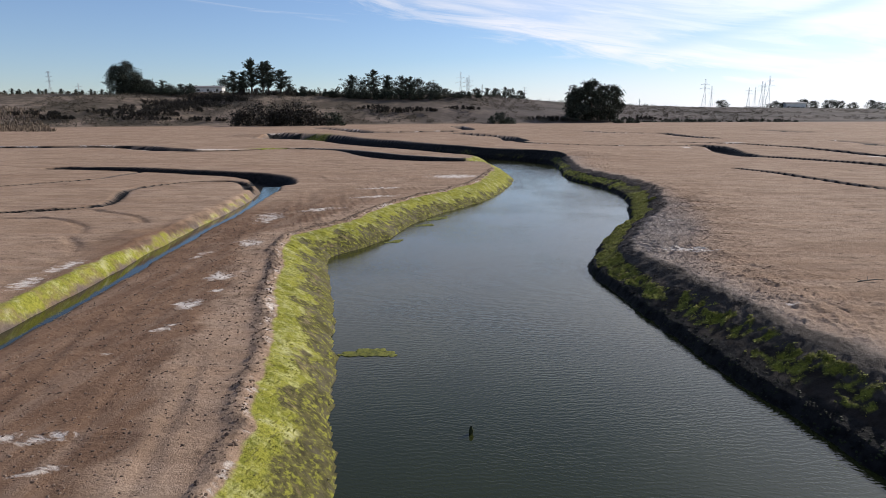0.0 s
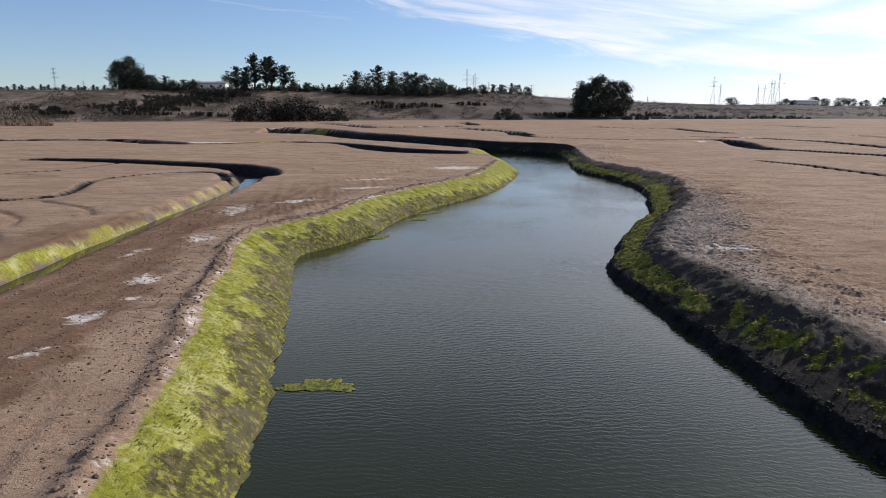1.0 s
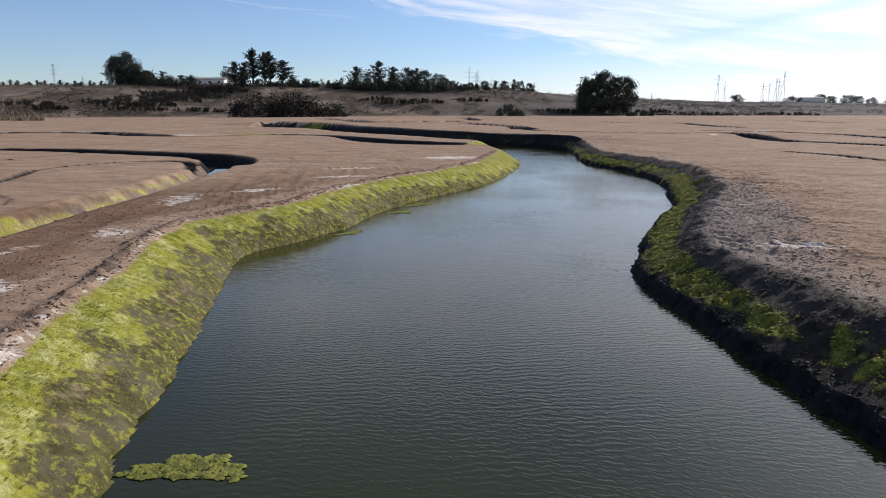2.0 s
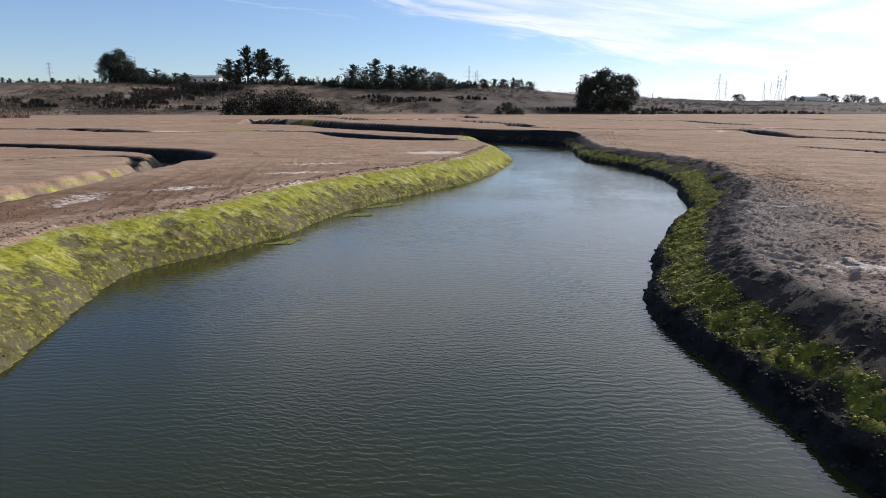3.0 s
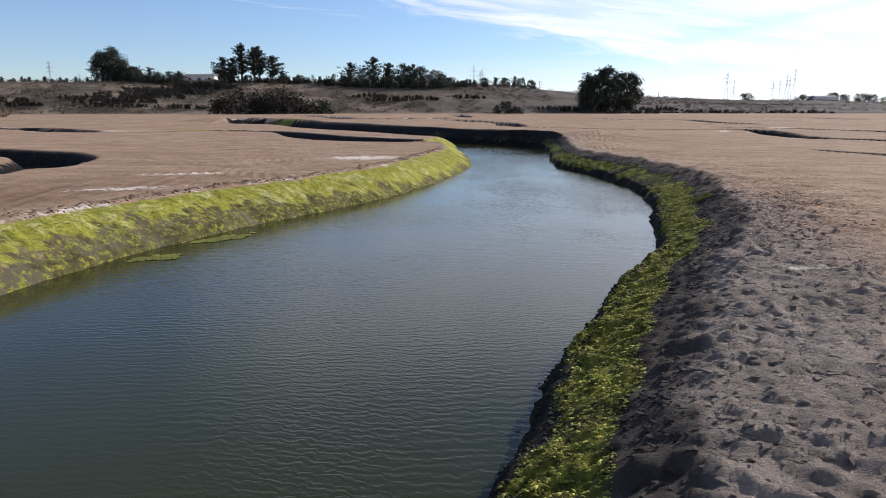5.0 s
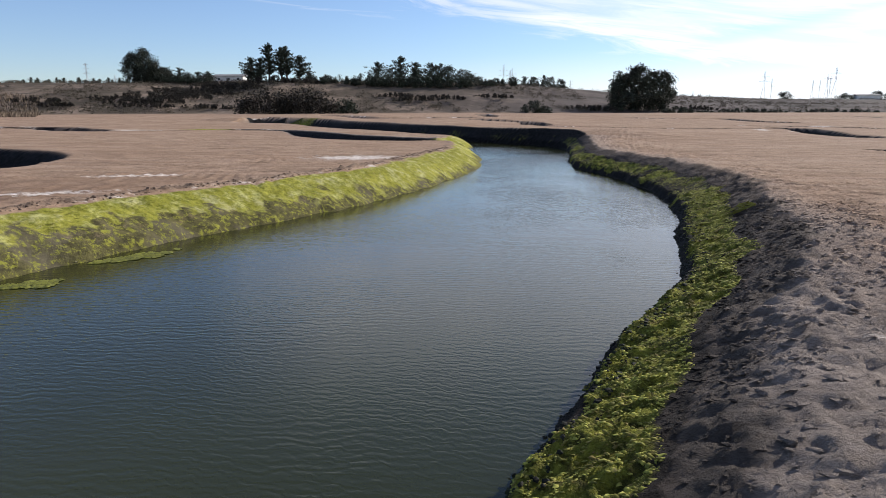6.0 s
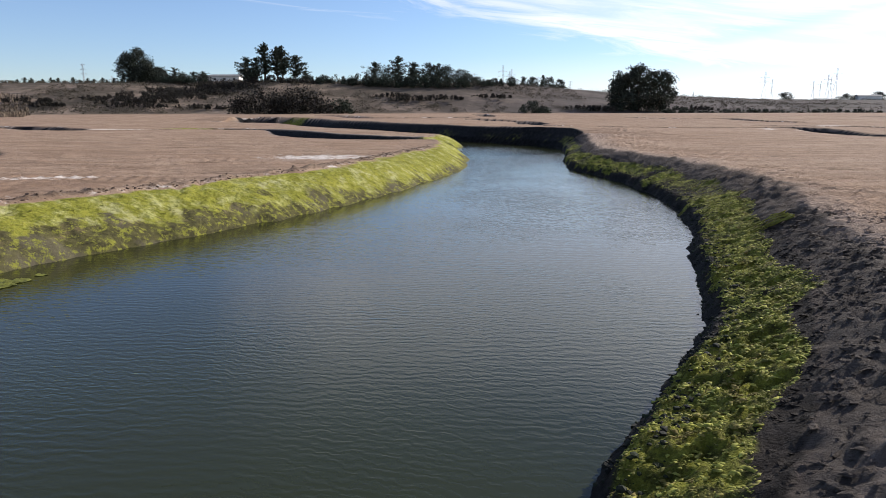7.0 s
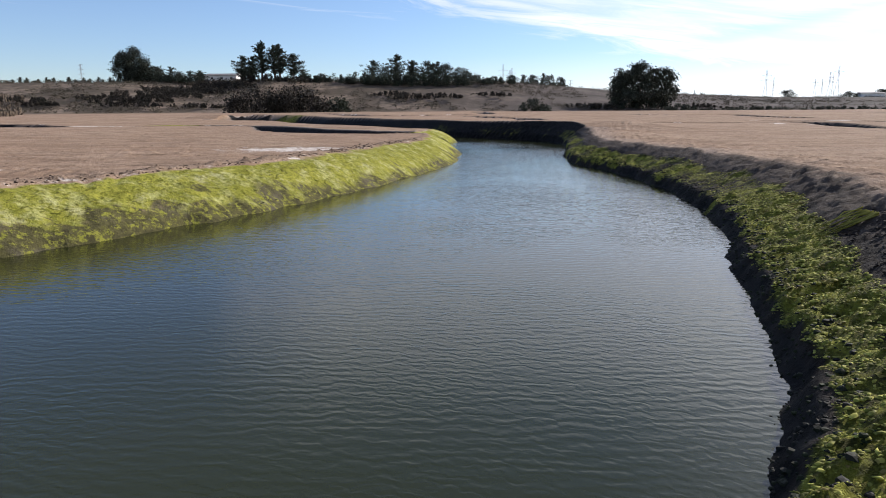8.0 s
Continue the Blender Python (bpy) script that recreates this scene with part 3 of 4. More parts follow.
        z[k] += off * np.where(xs_ > 4, 0.35, 1.0) * (0.07 * row * step(fbm(xs_, ys_, 7.0, 2, seed=37), 0.0, 0.3) + 0.06 * row2 * step(fbm(xs_, ys_, 10.0, 2, seed=38), -0.05, 0.3))
        for course, gauge in TRACKS:
            td = line_distance(xs_, ys_, curve_through(course), 2.0)
            z[k] += 0.045 * np.exp(-((td - gauge) / 0.22) ** 2) * np.sin((xs_ + 0.4 * ys_) * 2 * np.pi / 0.62)
        for gx, gy, rx, ry in GREEN:
            zones["algae"][k] = np.maximum(zones["algae"][k], 0.62 * np.exp(-0.9 * (((xs_ - gx) / rx) ** 2 + ((ys_ - gy) / ry) ** 2)))
    return z.reshape(shape), {q: v.reshape(shape) for q, v in zones.items()}, sd.reshape(shape), t.reshape(shape), right.reshape(shape)


def lumps(x, y, size, stretch, seed):
    """Rounded lumps of mud: each place's lump value, and its height under the lump's dome."""
    u, v = x / (size * stretch), y / size
    ui, vi = np.floor(u).astype(int), np.floor(v).astype(int)
    best, value = np.full(u.shape, 9.0), np.zeros(u.shape)
    for di in (-1, 0, 1):
        for dj in (-1, 0, 1):
            ci, cj = ui + di, vi + dj
            du = u - ci - TABLE[(ci + seed) & 255, cj & 255]
            dv = v - cj - TABLE[(ci + seed + 91) & 255, (cj + 37) & 255]
            d = du * du + dv * dv
            near = d < best
            best = np.where(near, d, best)
            value = np.where(near, TABLE[(ci + seed + 45) & 255, (cj + 140) & 255], value)
    return value, np.sqrt(np.clip(1 - best / 0.30, 0, 1))


def banks(x, y, z, d, wet_in, right, spit, zones, sd_all, t_all, right_all, k):
    """The channel and its banks, for the places near it."""
    rag = (0.20 * fbm(x, y, 1.7, 3, seed=5) + 0.09 * fbm(x, y, 0.5, 2, seed=6)) * np.where(y > 88, 0.4, 1.0)
    sd = np.where(wet_in, -d, d) + rag
    far = step(y, 92, 99) * right
    inlet = (step(-x, 3.5, 7.5) * (y > 80)) * ~right
    wide = np.where(right, np.interp(y, [28, 36, 60, 80], [2.1, 2.8, 2.8, 2.1]) - 0.3 * far, np.interp(y, [6, 14, 24], [1.95, 2.1, 2.35]) - 0.75 * inlet) + 0.35 * fbm(x, y, 5.0, 2, seed=8) * (1 - np.maximum(far, inlet))
    t = sd / wide
    tt = np.clip(t, 0, 1)
    bank_l = 0.09 * step(tt, 0, 0.05) + 0.91 * (tt ** 0.92 * (1 - 0.25 * tt * tt) / 0.75).clip(0, 1.0)
    bank_r = 0.24 * step(tt, 0.0, 0.13) + 0.76 * (0.5 * tt + 0.5 * step(tt, 0.0, 1.15) / step(np.array(1.0), 0.0, 1.15))
    prof = np.where(right, bank_r, bank_l)
    plain = z + 0.75 * far * (1 - step(sd, 6, 15))
    out = np.where(t >= 1, plain, np.where(sd > 0, WL + (plain - WL) * prof, WL - 0.55 * step(-sd, 0, 1.6) - 0.02))
    near_r = right & (y < 95)
    mud = np.where(near_r, step(t, 0.5, 0.7) * (1 - step(sd + 0.9 * fbm(x, y, 3.0, 3, seed=9), np.interp(y, [22, 30, 34, 46], [1.8, 3.0, 3.0, 1.5]), np.interp(y, [22, 30, 34, 46], [5.0, 7.5, 7.5, 4.5]))) * np.interp(y, [34, 50], [1, 0.6]), 0.0)
    mud = np.where(((far > 0.5) | (inlet > 0.5)) & (t < 1.05), 1.0, mud)
    mud = np.maximum(mud, (~right) * (1 - inlet) * 0.15 * step(t + 0.10 * fbm(x, y, 0.7, 3, seed=34), 1.0, 1.06) * (1 - step(t + 0.12 * fbm(x, y, 0.7, 3, seed=34), 1.16, 1.30)))
    # shovelled and trampled mud slabs along the right bank
    lumpy = np.where(right, step(t, 0.45, 0.8) * (1 - 0.75 * step(sd, 3.5, 9.5)), 0.0) * (y < 95)
    strong = step(fbm(x, y, 2.6, 2, seed=28), -0.35, 0.25)
    q = np.where(lumpy > 0.01)[0]
    if len(q):
        qx, qy = x[q], y[q]
        wx, wy = qx + 0.16 * fbm(qx, qy, 0.5, 3, 0.6, 10), qy + 0.12 * fbm(qx, qy, 0.45, 3, 0.6, 31) + 0.18 * qx
        rough = np.zeros(len(q))
        for size, amp, gap, seed in ((0.55, 0.055, 0.62, 3), (0.30, 0.055, 0.40, 60), (0.17, 0.050, 0.25, 120)):
            h, dome = lumps(wx, wy, size, 1.5, seed)
            rough += amp * step(h, gap, gap + 0.2) * dome * (0.4 + 0.6 * h)
        rough += 0.03 * fbm(qx, qy, 1.3, 2, 0.5, 27) + 0.085 * fbm(qx * 0.7, qy * 1.5, 0.26, 3, 0.85, 24)
        out[q] += lumpy[q] * (0.5 + 0.5 * strong[q]) * rough
    pads = np.tanh(2.5 * np.sin((y + 0.30 * x + 0.25 * fbm(x, y, 1.5, 2, seed=25)) * 2 * np.pi / 0.27))
    lane = step(fbm(x * 1.6, y * 0.35, 2.2, 2, seed=12), -0.1, 0.25)
    out += 0.016 * pads * lane * step(sd, 1.9, 2.8) * (1 - step(sd, 7, 11)) * right
    # clods along the left lip
    lipl = (~right) * np.exp(-((t - 1.10) / 0.10) ** 2) * (1 - inlet)
    out += lipl * (0.03 + 0.24 * np.abs(fbm(x, y, 0.4, 3, 0.6, 13)))
    # lugged tyre tracks on the left
    tyre = np.sin((x * 0.9 + y * 0.35) * 2 * np.pi / 0.42)
    left = ~right & (t > 1)
    out += 0.016 * tyre * left * step(sd, 3.0, 4.0) * (1 - step(sd, 9, 12)) * step(fbm(x, y, 6.0, 2, seed=14), -0.15, 0.25) * (1 - step(y, 34, 46))
    rut = x + 0.27 * y
    out += left * step(sd, 2.6, 3.4) * (0.045 * fbm(x, y, 0.5, 4, 0.7, 26) + 0.05 * fbm(rut, y * 0.05, 0.42, 2, 0.6, 63) * (1 - step(y, 40, 60)) * step(fbm(rut, y * 0.2, 1.8, 2, seed=64), -0.25, 0.15))
    # algae cushions
    an = fbm(x, y, 1.1, 4, 0.6, 15)
    lim = np.interp(y, [5, 20, 30, 36, 44, 50, 60, 75], [0.36, 0.42, 0.46, 0.42, 0.44, 0.18, 0.08, 0.10])
    ragged = 0.34 * an + 0.16 * fbm(x + 0.3 * y, y * 1.8, 0.9, 3, 0.6, 16) + 0.26 * fbm(x, y, 0.3, 3, 0.65, 29)
    low = 1 - step(t + ragged, lim - 0.14, lim + 0.22)
    alg_l = step(t, 0.0, 0.05) * (1 - step(t + 0.12 * an, 0.82, 1.0)) * (0.80 + 0.45 * an) * (1 - low) * (1 - inlet)
    foot_lo, foot_hi = np.interp(y, [10, 22, 30, 40], [0.26, 0.16, 0.10, 0.05]), np.interp(y, [10, 22, 30, 40], [0.42, 0.30, 0.22, 0.15])
    top_n = t + 0.22 * fbm(x, y, 2.3, 3, seed=17)
    alg_r = step(t + 0.15 * an, foot_lo, foot_hi) * (1 - step(top_n, np.interp(y, [12, 26, 36, 46], [0.66, 0.58, 0.44, 0.46]), np.interp(y, [12, 26, 36, 46], [0.92, 0.82, 0.62, 0.68]))) * (0.70 + 0.55 * an) * (1 - 0.65 * far)
    alg_r = alg_r * (1 - 0.75 * (1 - step(y, 20, 30)) * (1 - step(fbm(x, y, 0.7, 3, 0.6, 62) + 0.7 * fbm(x, y, 0.22, 2, 0.6, 68), -0.2, 0.25)))
    alg_r = alg_r * (1 - 0.5 * step(y, 50, 60) * (1 - step(fbm(x, y, 1.8, 3, 0.6, 67), -0.2, 0.2)))
    alg = np.clip(np.where(right, alg_r, alg_l) * (sd > 0), 0, 1)
    tuft = np.maximum(fbm(x * 0.9 + y * 0.25, y * 1.6, 0.42, 3, 0.6, 18), -0.35)
    locks = 0.40 - 1.5 * np.abs(fbm(x * 0.7 + y * 0.3, y * 1.6 - 0.5 * x, 0.36, 3, 0.6, 61))
    out += alg * (sd > 0) * np.where(right, 0.12 * tuft + 0.22 * locks, 0.0)
    out += (~right) * (1 - step(tt, 0.90, 0.98)) * step(t, 0.05, 0.18) * np.maximum(alg, 0.5) * (0.08 * tuft + 0.03 * locks)
    bare = np.zeros(x.shape)
    for bx, by, rx, ry, turn in BARE:
        c, s_ = math.cos(radians(turn)), math.sin(radians(turn))
        ux, uy = (x - bx) * c + (y - by) * s_, -(x - bx) * s_ + (y - by) * c
        bare = np.maximum(bare, 1 - step((ux / rx) ** 2 + (uy / ry) ** 2 + 1.9 * an, 0.35, 1.3))
    alg = alg * (1 - 0.8 * bare)
    zones["mud"][k] = np.clip(np.maximum(mud, 0.18 * bare * ~right), 0, 1)
    zones["algae"][k] = alg
    zones["slime"][k] = np.clip((0.62 + 0.25 * (1 - step(t, 0.05, 0.2))) * step(t, -0.5, -0.3) * (1 - step(t, 0.80, 0.95)) * ~right * (1 - inlet) * (1 - 0.1 * bare), 0, 1)
    # wet foot, with painted shade above it on the right, far and inlet banks
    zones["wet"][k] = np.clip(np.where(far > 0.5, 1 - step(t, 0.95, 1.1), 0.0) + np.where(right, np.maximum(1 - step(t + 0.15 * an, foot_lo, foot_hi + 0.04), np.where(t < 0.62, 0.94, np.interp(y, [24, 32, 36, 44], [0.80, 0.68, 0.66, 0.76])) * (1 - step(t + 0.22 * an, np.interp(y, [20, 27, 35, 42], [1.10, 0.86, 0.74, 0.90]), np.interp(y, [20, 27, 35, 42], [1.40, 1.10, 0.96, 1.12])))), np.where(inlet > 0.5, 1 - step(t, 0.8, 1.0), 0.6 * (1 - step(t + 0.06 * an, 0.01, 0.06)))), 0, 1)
    # darker ragged band just outside the left lip
    lip_dark = step(t + 0.08 * an, 1.0, 1.04) * (1 - step(t + 0.10 * fbm(x, y, 0.7, 3, seed=34), 1.14, 1.22)) * ~right * (1 - inlet)
    zones["wet"][k] = np.maximum(zones["wet"][k], lip_dark * (0.14 + 0.26 * step(an, -0.1, 0.4)))
    zones["shore"][k] = right
    zones["salt"][k] = np.where(right, 0.0, np.exp(-((t - 0.98) / 0.12) ** 2) * (0.40 + 0.36 * fbm(x, y, 2.0, 3, seed=19))) * (1 - inlet)
    zones["tracked"][k] = (~right) * step(t, 1.0, 1.5) * (1 - step(y + 6 * an, 30, 62)) * np.maximum(0.75 * (1 - step(t + 0.1 * an, 1.2, 1.32)), step(sd + 0.9 * an, 3.7, 4.6)) * (1 - step(sd, 10.0, 13.0))
    sd_all[k], t_all[k], right_all[k] = sd, t, right
    return out


def height(x, y):
    return float(ground(np.array([x]), np.array([y]))[0][0])


def sheet(name, xs, ys, material):
    gx, gy = np.meshgrid(xs, ys)
    z, zones, *_ = ground(gx, gy)
    n, m_ = len(xs), len(ys)
    co = np.stack([gx, gy, z], -1).reshape(-1, 3)
    idx = np.arange(n * m_).reshape(m_, n)
    quads = np.stack([idx[:-1, :-1], idx[:-1, 1:], idx[1:, 1:], idx[1:, :-1]], -1).reshape(-1, 4)
    me = bpy.data.meshes.new(name)
    me.vertices.add(len(co))
    me.vertices.foreach_set("co", co.ravel().astype(np.float32))
    me.loops.add(quads.size)
    me.loops.foreach_set("vertex_index", quads.ravel().astype(np.int32))
    me.polygons.add(len(quads))
    me.polygons.foreach_set("loop_start", (np.arange(len(quads)) * 4).astype(np.int32))
    me.update(calc_edges=True)
    me.polygons.foreach_set("use_smooth", np.ones(len(quads), bool))
    for key, v in zones.items():
        at = me.attributes.new(key, "FLOAT", "POINT")
        at.data.foreach_set("value", v.ravel().astype(np.float32))
    me.materials.append(material)
    me.validate()
    return new(name, me)


def graded_lines(knots, rate, end, back, back_rate):
    """Grid lines: even steps between knots (place, step), growing wider beyond both ends."""
    mid = [np.arange(a, b, s_) for (a, s_), (b, _) in zip(knots[:-1], knots[1:])]
    up, v, s_ = [], knots[-1][0], knots[-1][1]
    while v < end:
        up.append(v)
        s_ = min(s_ * (1 + rate), 120.0)
        v += s_
    down, v, s_ = [], knots[0][0], knots[0][1]
    while v > back:
        s_ = min(s_ * (1 + back_rate), 120.0)
        v -= s_
        down.append(v)
    return np.concatenate([down[::-1], *mid, up])


XS = graded_lines([(-58.0, 0.42), (-36.0, 0.34), (-20.0, 0.22), (-12.5, 0.115), (-2.2, 0.55), (4.2, 0.065), (5.8, 0.058), (11.8, 0.08), (14.5, 0.14), (16.5, 0.18), (24.0, 0.30), (34.0, 0.42), (64.0, 0.60)], 0.05, 2600, -2600, 0.035)
YS = graded_lines([(5.0, 0.14), (20.0, 0.10), (25.0, 0.062), (36.0, 0.08), (46.0, 0.10), (53.0, 0.14), (62.0, 0.22), (84.0, 0.24), (112.0, 0.38)], 0.026, 3200, -400, 0.12)
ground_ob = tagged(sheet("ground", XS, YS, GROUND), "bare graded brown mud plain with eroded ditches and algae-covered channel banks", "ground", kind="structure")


def mesh_object(name, verts, faces, material, parent=None, label="", smooth=False):
    """One mesh from an array of places and an array of equal-sided faces."""
    co, fa = np.asarray(verts, np.float32), np.asarray(faces, np.int32)
    me = bpy.data.meshes.new(name)
    me.vertices.add(len(co))
    me.vertices.foreach_set("co", co.ravel())
    me.loops.add(fa.size)
    me.loops.foreach_set("vertex_index", fa.ravel())
    me.polygons.add(len(fa))
    me.polygons.foreach_set("loop_start", (np.arange(len(fa)) * fa.shape[1]).astype(np.int32))
    me.update(calc_edges=True)
    me.materials.append(material)
    if smooth:
        me.polygons.foreach_set("use_smooth", np.ones(len(fa), bool))
    ob = new(name, me)
    if parent is not None:
        ob.parent = parent
    if label:
        ob["label"] = label
    return ob


def part(name, bm, material, parent, label="", smooth=False):
    me = bpy.data.meshes.new(name)
    bm.to_mesh(me)
    bm.free()
    me.materials.append(material)
    if smooth:
        me.polygons.foreach_set("use_smooth", np.ones(len(me.polygons), bool))
    ob = new(name, me)
    ob.parent = parent
    if label:
        ob["label"] = label
    return ob


# ---------------------------------------------------------------- water
def water_sheet():
    bm = bmesh.new()
    vs = [bm.verts.new(p) for p in ((-80, -72, WL), (16, -72, WL), (16, 192, WL), (-80, 192, WL))]
    bm.faces.new(vs)
    me = bpy.data.meshes.new("water")
    bm.to_mesh(me)
    bm.free()
    me.materials.append(WATER)
    return tagged(new("water", me), "murky green-brown tidal channel water with small wind ripples", "water", kind="structure")


def ditch_water():
    line = curve_through([*DITCH_A, (-23.2, 57.5)])
    tan = np.gradient(line, axis=0)
    tan /= np.linalg.norm(tan, axis=1)[:, None]
    nor = np.stack([-tan[:, 1], tan[:, 0]], -1)
    v, f = [], []
    for i, (p, q) in enumerate(zip(line, nor)):
        a, b = p + q * 0.95, p - q * 0.95
        v += [(a[0], a[1], -0.66), (b[0], b[1], -0.66)]
        if i:
            f.append((2 * i - 2, 2 * i - 1, 2 * i + 1, 2 * i))
    return tagged(mesh_object("ditch_water", v, f, STILL_WATER), "narrow strip of still water in a side ditch", "water", kind="structure")


water_sheet()
ditch_water()


# ---------------------------------------------------------------- plants
def unit(v):
    return v / (np.linalg.norm(v, axis=-1, keepdims=True) + 1e-9)


def leaf_cloud(centres, radii, per, size, rng, squash=1.0, slim=0.75, flat=0.8):
    """Small bent leaf sprays scattered through a set of balls."""
    radii = np.asarray(radii, float)
    lay = np.array((1, 1, flat))
    n = np.maximum(3, (per * radii * radii).astype(int))
    c, r = np.repeat(np.asarray(centres, float), n, axis=0), np.repeat(radii, n)[:, None]
    m_ = len(c)
    p = c + unit(rng.normal(size=(m_, 3))) * r * rng.uniform(0.1, 1.0, (m_, 1)) ** 0.6 * np.array((1, 1, squash))
    s_ = size * rng.uniform(0.5, 1.4, (m_, 1))
    a = unit(rng.normal(size=(m_, 3)) * lay) * s_
    b = unit(np.cross(a, rng.normal(size=(m_, 3)) / lay)) * s_ * rng.uniform(0.45 * slim, slim, (m_, 1))
    verts = np.stack([p - a, p + b * 0.7, p + a, p - b], 1).reshape(-1, 3)
    i = np.arange(m_)[:, None] * 4
    faces = np.concatenate([i + (0, 1, 2), i + (0, 2, 3)])
    return verts, faces


def limb(bm, a, b, ra, rb, seg=6):
    a, b = Vector(a), Vector(b)
    q = (b - a).to_track_quat("Z", "Y")
    rings = []
    for p, r in ((a, ra), (a.lerp(b, 0.5) + Vector((random.uniform(-.1, .1), random.uniform(-.1, .1), 0)) * (b - a).length * 0.3, (ra + rb) / 2), (b, rb)):
        rings.append([bm.verts.new(p + q @ Vector((math.cos(k * 2 * math.pi / seg) * r, math.sin(k * 2 * math.pi / seg) * r, 0))) for k in range(seg)])
    for r0, r1 in zip(rings[:-1], rings[1:]):
        for k in range(seg):
            bm.faces.new((r0[k], r0[(k + 1) % seg], r1[(k + 1) % seg], r1[k]))


def tree(x, y, tall, wide, kind, seed, label, category="tree", group="", stems=1, bare=0.2, slant=0.0):
    rng = np.random.RandomState(seed)
    random.seed(seed)
    z = height(x, y)
    root = tagged(new("tree", None), label, category, group)
    root.location = (x, y, z - 0.3)
    bm = bmesh.new()
    centres, radii = [], []
    for s_ in range(stems):
        off = (s_ - (stems - 1) / 2) * wide / max(stems, 1) * 0.8 + rng.uniform(-0.5, 0.5)
        th = tall * (1 - 0.22 * abs(off) / (wide / 2 + 0.1)) * rng.uniform(0.9, 1.0) * (1 - slant * max(0, off) / (wide / 2))
        lean = rng.uniform(-0.05, 0.05) * th
        r0 = 0.028 * th
        limb(bm, (off * 0.7, rng.uniform(-1, 1), 0), (off + lean * 0.5, 0, th * 0.55), r0, r0 * 0.6)
        limb(bm, (off + lean * 0.5, 0, th * 0.55), (off + lean, 0, th * 0.92), r0 * 0.6, r0 * 0.12)
        w = wide / 2 if stems == 1 else wide / stems * 0.85
        n = (64 if stems == 1 else 46) if kind != "cypress" else 90
        for i in range(n):
            f = bare + (1 - bare) * (i + rng.rand()) / n
            if kind == "cypress":
                reach = w * (0.30 + 0.70 * math.sin(math.pi * min(1.0, f * 1.02) ** 1.9)) * rng.uniform(0.15, 1.3)
            elif kind == "round":
                reach = w * math.sqrt(max(0.03, 1 - ((f - 0.52) / 0.5) ** 2)) * rng.uniform(0.35, 1.02)
            else:
                reach = w * math.sqrt(max(0.05, 1 - ((f - 0.45) / 0.58) ** 2)) * rng.uniform(0.3, 1.05)
            az = rng.uniform(0, 2 * math.pi)
            start = (off + lean * f, 0, th * max(0.12, f - 0.10))
            end = (off + lean * f + math.cos(az) * reach, math.sin(az) * reach, th * f * rng.uniform(0.94, 1.05))
            limb(bm, start, end, r0 * 0.22 * (1.1 - f), r0 * 0.05, 4)
            steps = 2 if kind != "cypress" else 4
            for k in range(steps):
                t = 0.45 + 0.55 * (k + 1) / steps if kind != "cypress" else 0.10 + 0.90 * (k + rng.rand()) / steps
                centres.append([a + (b - a) * t for a, b in zip(start, end)])
                radii.append(max(0.5, w * ((0.25 if stems == 1 else 0.46) if kind != "cypress" else 0.115) * rng.uniform(0.5, 1.25)))
        centres.append([off + lean, 0, th * 0.97])
        radii.append(max(0.5, w * 0.18))
    if stems > 1:
        # the shared dome of foliage, down to the ground
        for _ in range(120):
            a, u = rng.uniform(0, 2 * math.pi), math.sqrt(rng.rand()) * 0.92
            dx = math.cos(a) * u
            centres.append([dx * wide / 2, math.sin(a) * u * wide / 2, tall * (1 - slant * max(0, dx)) * (0.05 + 0.87 * math.sqrt(1 - u * u) * math.sqrt(rng.rand()))])
            radii.append(wide * rng.uniform(0.05, 0.085))
    part("trunk", bm, BARK, root)
    size = 0.018 * tall + 0.20
    total = sum(r * r for r in radii)
    v, f = leaf_cloud(centres, radii, min(26000, 300 + (400 if kind == "cypress" else 260 if stems == 1 else 750) * wide) / total, size * (0.95 if kind == "cypress" else 0.85), rng, 0.7 if kind == "cypress" else 0.9, 0.35 if kind == "cypress" else 0.75)
    mesh_object("crown", v, f, EUCA if kind in ("euca", "round") else CYPR, root)
    return root


tree(-240, 391, 20.5, 24, "euca", 1, "tall dark eucalyptus with a domed crown on the ridge", stems=3, bare=0.03, slant=0.5)
tree(52, 383, 23.5, 34, "round", 2, "broad grey-green eucalyptus clump at the edge of the plain", stems=5, bare=0.04)
